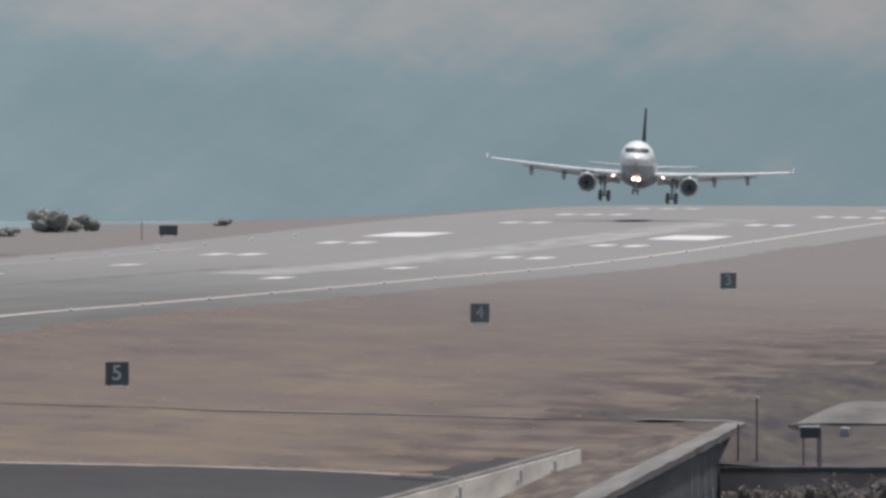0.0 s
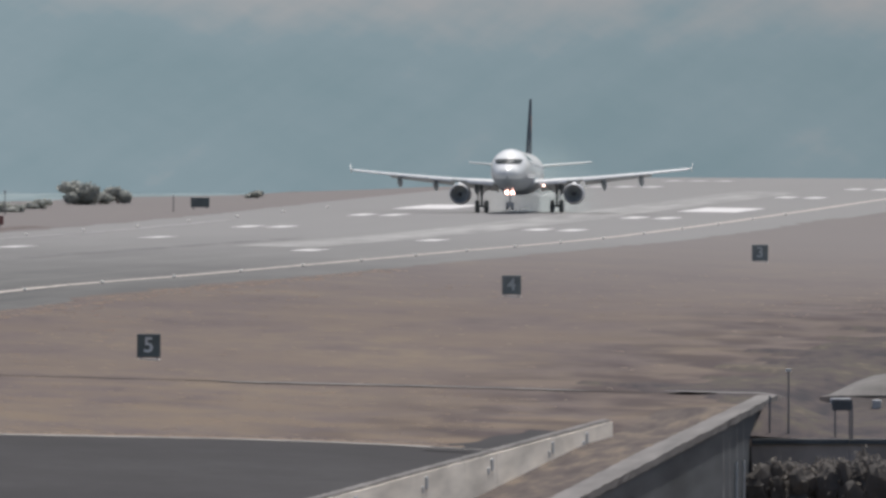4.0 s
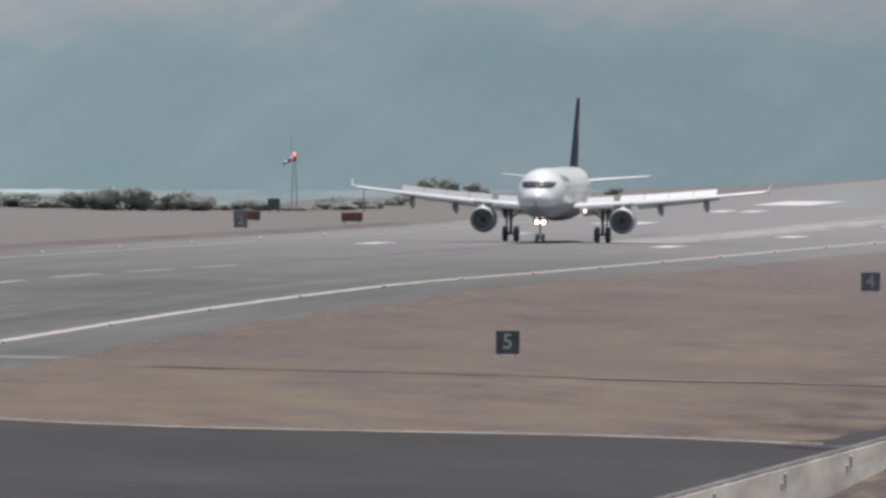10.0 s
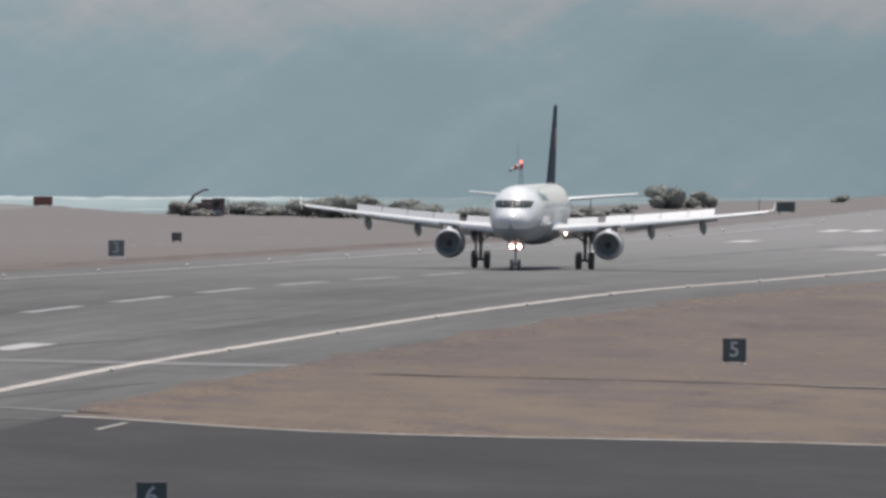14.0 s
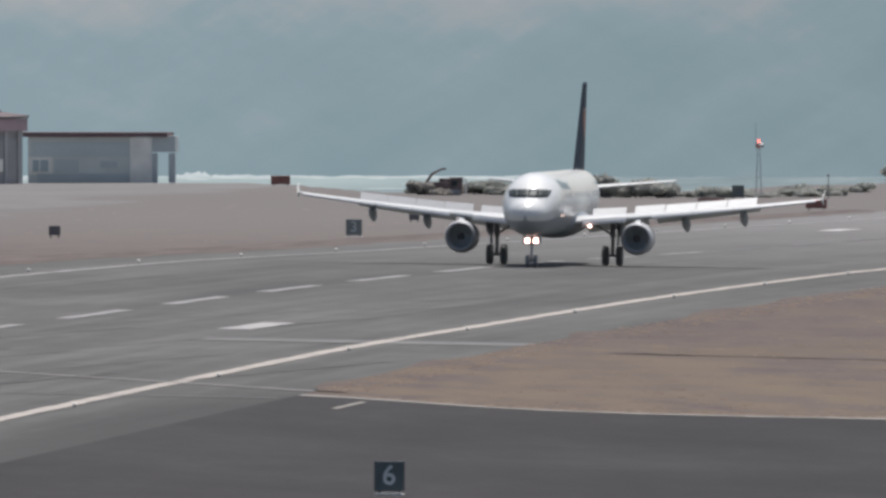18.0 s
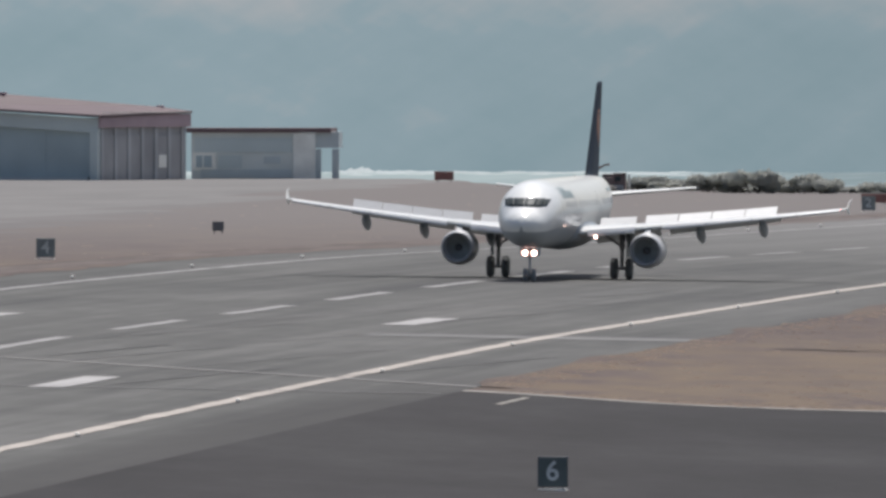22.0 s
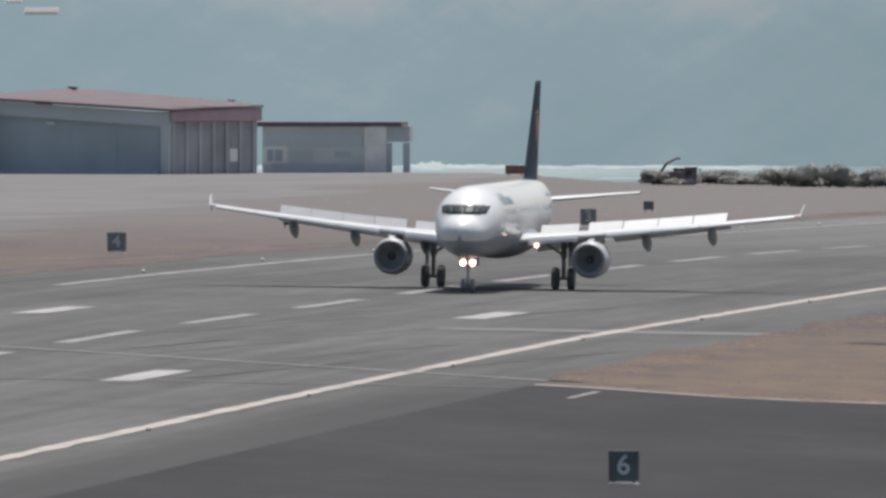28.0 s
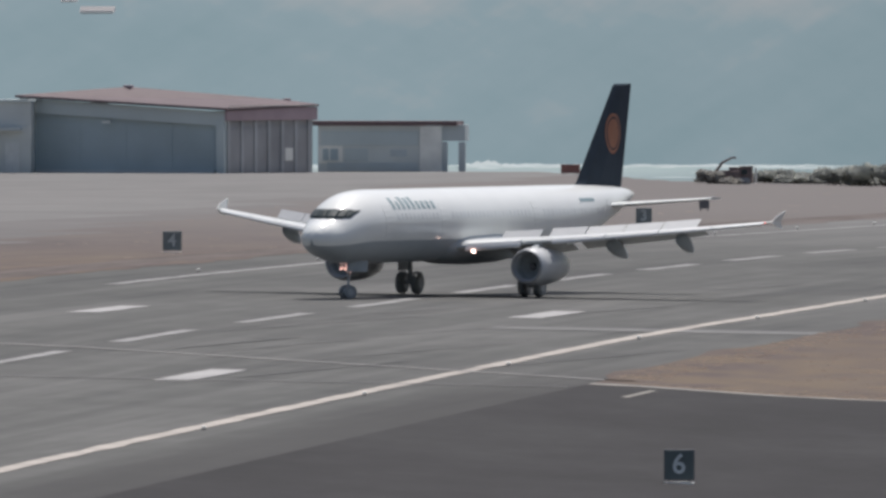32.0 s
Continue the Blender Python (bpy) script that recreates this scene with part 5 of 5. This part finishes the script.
def retaining_wall():
    ob = base("retaining_wall", pose(0, 0, 0), "stained concrete retaining wall with a pale sloping coping", "wall", kind="structure")
    ys = span(900, 1255, 20)
    for a, b in zip(ys, ys[1:]):
        bm = bmesh.new()
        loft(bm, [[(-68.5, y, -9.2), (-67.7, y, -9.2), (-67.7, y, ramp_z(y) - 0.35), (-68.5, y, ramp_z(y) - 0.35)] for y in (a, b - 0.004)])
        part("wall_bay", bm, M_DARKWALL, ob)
        bm = rough_run(a, b - 0.01, lambda y: ((-68.95 + 0.35 * ease(1150, 1255, y), ramp_z(y) - 0.36), (-67.58, ramp_z(y) - 0.36), (-67.58, ramp_z(y)), (-68.95 + 0.35 * ease(1150, 1255, y), ramp_z(y))), 7, 0.055)
        part("coping_stone", bm, M_CONC, ob)
    part("end_pier", boxed((-67.95, 1255.3, -0.9), (0.75, 0.6, 2.6), 0.04), M_DARKWALL, ob)
    for k, (dy, w) in enumerate(((1217.0, 0.14), (1224.0, 0.14))):
        part("stain_pipe", rod((-67.62, dy, -9), (-67.62, dy, -2.0), w / 2, w / 2, 8), M_DIGIT if k == 1 else M_HANGAR2, ob)
    for y, top, low, w in ((1207, -0.4, -6, 1.8), (1212.5, -0.3, -6, 1.3), (1219, -0.2, -6, 1.7), (1225, -0.1, -4.5, 1.2)):
        bm = bmesh.new()
        loft(bm, [[(-67.69, y - w * f, z), (-67.69, y + w * f, z), (-67.72, y + w * f, z), (-67.72, y - w * f, z)]
                  for z, f in ((low, 0.6), (low * 0.7, 0.42), (low * 0.45, 0.30), (top, 0.18))])
        part("lime_streak", bm, M_STREAK, ob)
    for k in range(12):
        x0 = -67.6 + 5.0 * k
        part("bank_panel", boxed((x0 + 2.5, 1230.6, -5.1), (4.99, 0.6, 7.6), 0.02), M_BANK, ob)
        part("bank_coping", boxed((x0 + 2.5, 1230.6, -1.17), (4.97, 0.9, 0.26), 0.03), M_DARKWALL, ob)


retaining_wall()


def bank_scrub():
    rng = random.Random(7)
    bm = bmesh.new()
    for k in range(44):
        x0 = -66.3 + k * 0.75
        leaf_mass(bm, rng, (x0, 1227.5 + rng.uniform(-1.5, 1.0), -5.6), (3.0, 3.0, rng.uniform(4.4, 4.8)), 420, 0.13)
    ob = new("bank_scrub", mesh_of("bank_scrub", bm, M_THICKET))
    tagged(ob, "dark tangled scrub growing up the bank wall", "shrubs", kind="stuff")


bank_scrub()


def fence():
    ob = base("field_fence", pose(0, 0, 0), "thin wire fence on dark posts above the bank", "fence")
    xs = [-66.8, -62.6, -58.4, -54.2]
    for x in xs:
        z = ground_z(x, 1233)
        part("post", rod((x, 1233, z - 0.1), (x, 1233, z + 2.05), 0.05, 0.05, 8), M_POST, ob)
    for h in (1.0, 1.95):
        part("wire", rod((xs[0], 1233, ground_z(xs[0], 1233) + h), (xs[-1], 1233, ground_z(xs[-1], 1233) + h), 0.007, 0.007, 4), M_POST, ob)


fence()
pole_light(-65.9, 1234, 3.35, lamp=True)
board_sign(-63.3, 1237, 1.05, 0.55, M_DARKWALL, "small dark board on tall legs in the yard", 1.6)


M_BANKTOP = plain("earth_bank", (0.080, 0.068, 0.064), 0.95, vary=0.3, scale=0.5)
M_SLAB = plain("dusty_slab", (0.126, 0.119, 0.111), 0.9, vary=0.3, scale=0.4)


# a pale patch built as a shelter, sections placed to fit the camera's view
def shelter(x, y):
    z = ground_z(x, y)
    ob = base("shelter", pose(x, y, z - 1.2), "low earth-banked shelter with a rough pale slab roof", "shelter")
    bm = bmesh.new()
    loft(bm, [[(xx, f, 0.0), (xx, 0.55, 1.69), (xx, 6.8, 1.69), (xx, 7.4, 0.0)] for xx, f in ((-0.6, -0.6), (0.9, -2.6), (3.0, -3.0), (6.4, -2.8))])
    part("earth_base", bm, M_BANKTOP, ob)
    bm = bmesh.new()
    loft(bm, [[(xx, f, lo), (xx, f, lo + 0.06), (xx, f + 3.0, lo + (hi - lo) * 0.75), (xx, 7.0, hi), (xx, 7.4, lo)]
              for xx, f, lo, hi in ((-0.35, 2.0, 1.66, 1.74), (0.3, 0.9, 1.68, 2.06), (1.1, 0.6, 1.70, 2.44), (2.0, 0.5, 1.71, 2.76), (2.9, 0.5, 1.70, 2.88), (4.2, 0.5, 1.69, 2.84), (6.2, 0.5, 1.70, 2.80))])
    part("roof_slab", bm, M_SLAB, ob)
    part("dark_box", boxed((0.55, 0.1, 1.35), (1.1, 0.7, 0.55), 0.1), M_GEAR, ob)
    part("dark_box", boxed((2.55, -0.2, 1.05), (0.5, 0.9, 1.0), 0.15), M_GEAR, ob)


shelter(-67.8, 1312)

M_FARWALL = plain("far_house_render", (0.62, 0.60, 0.58), 0.8, vary=0.06)
M_FARROOF = plain("far_house_roof", (0.38, 0.365, 0.36), 0.8, vary=0.10)
# pale houses high on the far slope
for k, (u, v, w, h) in enumerate(((70, 42, 6.5, 0.7), (20, 20, 3.0, 0.6))):
    y = 4690 + 290 * (20.2 - v * 4.75 / 42.7 + 13.3) / 150 + 2
    x = at((5580 - u) / 42870, y)
    ob = base("far_house", pose(x, y, slope_z(x, y) - 0.6), "small pale house on the hazy hillside", "house", "houses on the far slope")
    part("wall", boxed((0, 0.6, h / 2 - 0.2), (w, 3.0, h + 0.4), 0.05), M_FARWALL, ob)
    bm = bmesh.new()
    loft(bm, [[(xx, -1.1, h * 0.5), (xx, 0.7, h + 0.9), (xx, 2.4, h * 0.5)] for xx in (-w / 2 - 0.2, w / 2 + 0.2)])
    part("roof", bm, M_FARROOF, ob)


# ---- lamps along both edges of the runway ----
def edge_lamp(x, y):
    ob = base("edge_lamp", pose(x, y, paved(x, y)), "small faintly lit runway edge lamp on the asphalt", "lamp", "runway edge lamps")
    part("socket", rod((0, 0, -0.02), (0, 0, 0.05), 0.13, 0.11, 10), M_CONC, ob)
    bm = bmesh.new()
    loft(bm, [[(q * math.cos(2 * math.pi * i / 12), q * math.sin(2 * math.pi * i / 12), z) for i in range(12)]
              for z, q in ((0.05, 0.10), (0.11, 0.10), (0.16, 0.07), (0.18, 0.02))])
    part("lens", bm, M_LENS, ob, "pale glass lens", smooth=True)
    return ob


# slight glow added so the lens does not look dark in its own shade
M_LENS = glow("edge_lamp_lens", (0.75, 0.72, 0.68), 0.22)
first_lamp = edge_lamp(-129.9, 1047)
for k in range(1, 24):
    copy_thing(first_lamp, pose(-129.9, 1047 + 60 * k, paved(-129.9, 1047 + 60 * k)))
for k in range(6, 24):
    copy_thing(first_lamp, pose(-177.6, 1069 + 60 * k, paved(-177.6, 1069 + 60 * k)))


# ---- dry tufts over the near grass ----
def tuft_material():
    m = leafy("dry_tufts", (0.20, 0.155, 0.118))
    n, l = m.node_tree.nodes, m.node_tree.links
    ramp = next(q for q in n if q.type == "VALTORGB")
    geo = n.new("ShaderNodeNewGeometry")
    e = ramp.color_ramp.elements
    e[0].position, e[0].color = 0.0, (0.30, 0.245, 0.215, 1)
    e[1].position, e[1].color = 1.0, (0.44, 0.345, 0.25, 1)
    e.new(0.5).color = (0.36, 0.285, 0.235, 1)
    noi = next(q for q in n if q.type == "TEX_NOISE")
    noi.inputs["Scale"].default_value = 0.06
    mx = n.new("ShaderNodeMath")
    mx.operation = "MULTIPLY_ADD"
    mx.inputs[1].default_value = 0.45
    l.new(geo.outputs["Random Per Island"], mx.inputs[0])
    half = n.new("ShaderNodeMath")
    half.operation = "MULTIPLY"
    half.inputs[1].default_value = 0.55
    l.new(noi.outputs["Fac"], half.inputs[0])
    l.new(half.outputs[0], mx.inputs[2])
    l.new(mx.outputs[0], ramp.inputs[0])
    return m


def grass_tufts():
    rng = random.Random(21)
    verts, faces = [], []

    def tuft(x, y, h, wide=1.0):
        z = grass_z(x, y)
        for _ in range(2):
            w = rng.uniform(0.1, 0.45) * wide
            ox, lean = rng.uniform(-0.25, 0.25) * wide, rng.uniform(6.0, 14.0)
            k = len(verts)
            verts.extend(((x + ox - w, y, z - 0.06), (x + ox + w, y, z - 0.06),
                          (x + ox + w * rng.uniform(0.2, 0.7), y + lean * h, z + h * rng.uniform(0.7, 1.1)),
                          (x + ox - w * rng.uniform(0.2, 0.7), y + lean * h, z + h * rng.uniform(0.7, 1.1))))
            faces.append((k, k + 1, k + 2, k + 3))

    made = 0
    while made < 900:
        x, y = rng.uniform(-121.5, -79), 1126 + 900 * rng.random() ** 2.2
        if y < taxi_edge(x) + 0.3 or (x < -119 and y < 1142):
            continue
        if x > -100 and 1275 < y < 1560 and rng.random() < 0.7:
            continue
        if rng.random() < ease(1420, 1950, y):
            continue
        if noise.noise((x / 16, y / 22, 4)) + 0.5 * noise.noise((x / 4, y / 6, 9)) < rng.uniform(-0.5, 0.35):
            continue
        tuft(x, y, rng.uniform(0.015, 0.03), rng.uniform(0.4, 1.3))
        made += 1
    for k in range(900):
        x = rng.uniform(-120, -78)
        tuft(x, taxi_edge(x) + rng.uniform(-0.3, 1.5), rng.uniform(0.03, 0.10))
    for k in range(900):
        y = 1145 + 600 * rng.random() ** 1.5
        tuft(-122.3 + rng.uniform(-0.3, 1.5), y, rng.uniform(0.03, 0.09))
    for k in range(500):
        y = 1250 + 1200 * rng.random() ** 1.3
        x = rng.uniform(-186, -187 - 0.06 * y)
        if noise.noise((x / 20, y / 40, 7)) > rng.uniform(-0.4, 0.4):
            tuft(x, y, rng.uniform(0.015, 0.03), rng.uniform(0.4, 1.5))
    me = bpy.data.meshes.new("grass_tufts")
    me.from_pydata(verts, [], faces)
    me.materials.append(tuft_material())
    tagged(new("grass_tufts", me), "tufts of dry tan grass beside the runway", "grass", kind="stuff")


grass_tufts()


# ---- motions ----
def plane_rows():
    """Seconds, place of the engines across and along the runway, nose-up, bank, height of the wheels over the ground, turn."""
    out = []
    for t, x, ye, up, bank, over, turn in (
            (0, -156.23, 2677, 3.4, -2.9, 2, -2.4), (0.5, -155.34, 2642, 3.7, -2.4, 1.7, -2.79), (1, -155.36, 2607, 4, -1.2, 1.25, -3.08),
            (1.5, -155.38, 2575, 4.3, 1.7, 0.9, -2.56), (2, -155.39, 2544, 4.3, 2.9, 0.58, -1.75),
            (2.5, -155.41, 2513, 4.3, 2.5, 0.36, -1.34), (3.3, -155.2, 2453, 4, 1.2, 0, -0.92), (3.9, -155.03, 2405, 1.8, 0.3, 0, -0.5),
            (4.5, -154.87, 2359, 0.2, -0.2, 0, -0.28), (5, -154.57, 2320, 0, -0.6, 0, 0.05), (5.5, -154.1, 2278.5, 0, -1.2, 0, -0.11),
            (6, -153.63, 2237, 0, -1.1, 0, 0.03), (6.5, -153.29, 2196, 0, -1.01, 0, 0.25), (7, -152.94, 2156, 0, -0.93, 0, 0.17),
            (7.5, -152.95, 2120, 0, -0.84, 0, -0.02), (8, -152.95, 2084, 0, -0.75, 0, -0.2), (8.5, -152.93, 2050, 0, -0.75, 0, -0.29),
            (9, -152.9, 2018, 0, -0.75, 0, -0.27), (9.5, -152.83, 1987, 0, -0.75, 0, -0.06), (10, -152.76, 1956, 0, -0.75, 0, 0.15),
            (10.5, -152.77, 1927, 0, -0.75, 0, 0.74), (11, -152.77, 1898, 0, -0.75, 0, 1.12), (11.5, -152.76, 1869.8, 0, -0.75, 0, 1.71),
            (12, -152.72, 1840.2, 0, -0.75, 0, 1.9), (12.5, -152.65, 1810.3, 0, -0.75, 0, 1.25), (13, -152.55, 1779.1, 0, -0.75, 0, 0.6),
            (13.5, -152.46, 1749.7, 0, -0.75, 0, -0.25), (14, -152.35, 1721, 0, -0.75, 0, -0.8),
            (14.5, -152.19, 1694.3, 0, -0.75, 0, -0.92), (15.5, -151.83, 1647.5, 0, -0.75, 0, -0.76),
            (16.5, -151.46, 1605.7, 0, -0.75, 0, -0.39), (17, -151.27, 1585, 0, -0.75, 0, -0.31),
            (17.5, -151.1, 1565.3, 0, -0.75, 0, -0.23), (18, -150.94, 1546.9, 0, -0.75, 0, -0.45),
            (19, -150.69, 1514.8, 0, -0.88, 0, -0.54), (20, -150.55, 1487, 0, -1, 0, -0.22), (21, -150.5, 1464, 0, -1, 0, 0.19),
            (22, -150.45, 1443, 0, -1, 0, 0.3), (23, -150.43, 1425, 0, -1, 0, 0.4), (24, -150.41, 1409, 0, -1, 0, 0.4),
            (25, -150.39, 1395, 0, -1, 0, 0.2), (26, -150.38, 1384.5, 0, -1, 0, -0.1), (27, -150.38, 1376.5, 0, -1, 0, -0.4),
            (28, -150.37, 1369.5, 0, -1, 0, -0.3), (28.5, -150.35, 1365.8, 0, -1, 0, 0.3), (29, -150.38, 1362, 0, -1, 0, 1.2),
            (29.5, -150.4, 1358.2, 0, -1, 0, 2.3), (30, -150.73, 1354.2, 0, -1, 0, 4.3), (30.5, -150.95, 1350.2, 0, -1, 0, 6.7),
            (31, -151.45, 1346.2, 0, -1, 0, 9.7), (31.5, -152.18, 1342.2, 0, -1, 0, 13.6), (32, -153.09, 1338.2, 0, -1, 0, 17.6)):
        h = radians(-90 - turn)
        gx, gy = x - 4.9 * math.cos(h), ye - 4.9 * math.sin(h)
        # the wheels follow the slope of the paving
        ahead = paved(gx + 16.9 * math.cos(h), gy + 16.9 * math.sin(h))
        tilt = math.degrees(math.atan((ahead - paved(gx, gy)) / 16.9)) - 0.12 if over == 0 else 0.0
        out.append((t, pose(gx, gy, paved(gx, gy) + over + 0.215, bank, -(up + tilt), -90 - turn)))
    return out


def motions():
    rows = plane_rows()
    walk(plane, rows)
    for ob, o, hinge in brakes:
        flat = Matrix.Translation(o)
        up = flat @ Matrix.Rotation(radians(42), 4, hinge)
        walk(ob, [(0.0, flat), (4.2, flat), (4.6, flat @ Matrix.Rotation(radians(6), 4, hinge)), (5.6, up), (32.0, up)])
    walk(smoke, [(0.0, pose(-154, 2415, -16)), (3.3, pose(-154, 2415, -16)), (3.8, pose(-154, 2415, -7.0)), (4.4, pose(-154.3, 2415, -3.0)),
                 (5.0, pose(-154.8, 2415, -1.0)), (6.0, pose(-157, 2415, 0.1)), (7.0, pose(-159, 2415, 0.6)), (8.2, pose(-160.5, 2415, 0.2)), (9.2, pose(-161, 2415, -5.0)), (10.2, pose(-160, 2415, -12)), (11.5, pose(-158, 2415, -16)),
                 (32.0, pose(-150, 2415, -16))])
    # the puffs drift apart and thin out
    for ob, o in PUFFS:
        wide = Vector((1.0 + (o.x - 1.0) * 3.2, o.y, 5.5 + (o.z - 5.5) * 1.7))
        walk(ob, [(0.0, Matrix.Translation(o)), (7.0, Matrix.Translation(o)), (8.5, Matrix.Translation(o.lerp(wide, 0.5))), (11.0, Matrix.Translation(wide)), (32.0, Matrix.Translation(wide))])
    # the wings tilt slightly at the root, angles set to fit the camera's view
    for ob, side in WINGS:
        root = Matrix.Translation((0, side * 1.9, 2.6))
        down = root @ Matrix.Rotation(radians(-0.30 * side), 4, "X") @ root.inverted()
        walk(ob, [(0.0, Matrix.Identity(4)), (3.3, Matrix.Identity(4)), (5.5, down), (12.0, down), (19.0, Matrix.Identity(4)), (32.0, Matrix.Identity(4))])
    # the nose gear steers into the turn, its lamps with it
    for ob, x in STEER:
        strut = Matrix.Translation((x, 0, 0))
        walk(ob, [(t, strut @ Matrix.Rotation(radians(-a), 4, "Z") @ strut.inverted())
                  for t, a in ((0.0, 0), (28.0, 0), (29.0, 4), (30.0, 14), (31.0, 27), (32.0, 36))])
    # the starboard lamp folds into the wing root after landing
    for ob, o, side in LAMPS:
        if side < 0:
            inside = Matrix.Translation((o[0] - 0.9, o[1] + 0.7, o[2] + 0.15))
            walk(ob, [(0.0, Matrix.Translation(o)), (2.6, Matrix.Translation(o)), (4.2, inside), (32.0, inside)])
    gust = random.Random(2)
    walk(SOCK[0], [(t, pose(0, 0, 5.55, 0, gust.uniform(-6, 12), gust.uniform(55, 120))) for t in range(0, 33)])
    # wheels roll with the ground speed
    times = [r[0] for r in rows]
    path = [r[1].translation for r in rows]
    run = [0.0]
    for a, b in zip(path, path[1:]):
        run.append(run[-1] + (b - a).length)
    for ob, o, radius in WHEELS:
        turned, keys, last = 0.0, [], 0.0
        for k in range(0, 32 * 15 + 1):
            t = k / 15
            s = float(np.interp(t, times, run))
            step = math.degrees((s - last) / radius) if t > 3.3 else 0.0
            last = s
            turned += min(step, 85.0)
            keys.append((t, Matrix.Translation(o) @ pose(0, 0, 0, 0, turned % 360, 0)))
        walk(ob, keys)


motions()
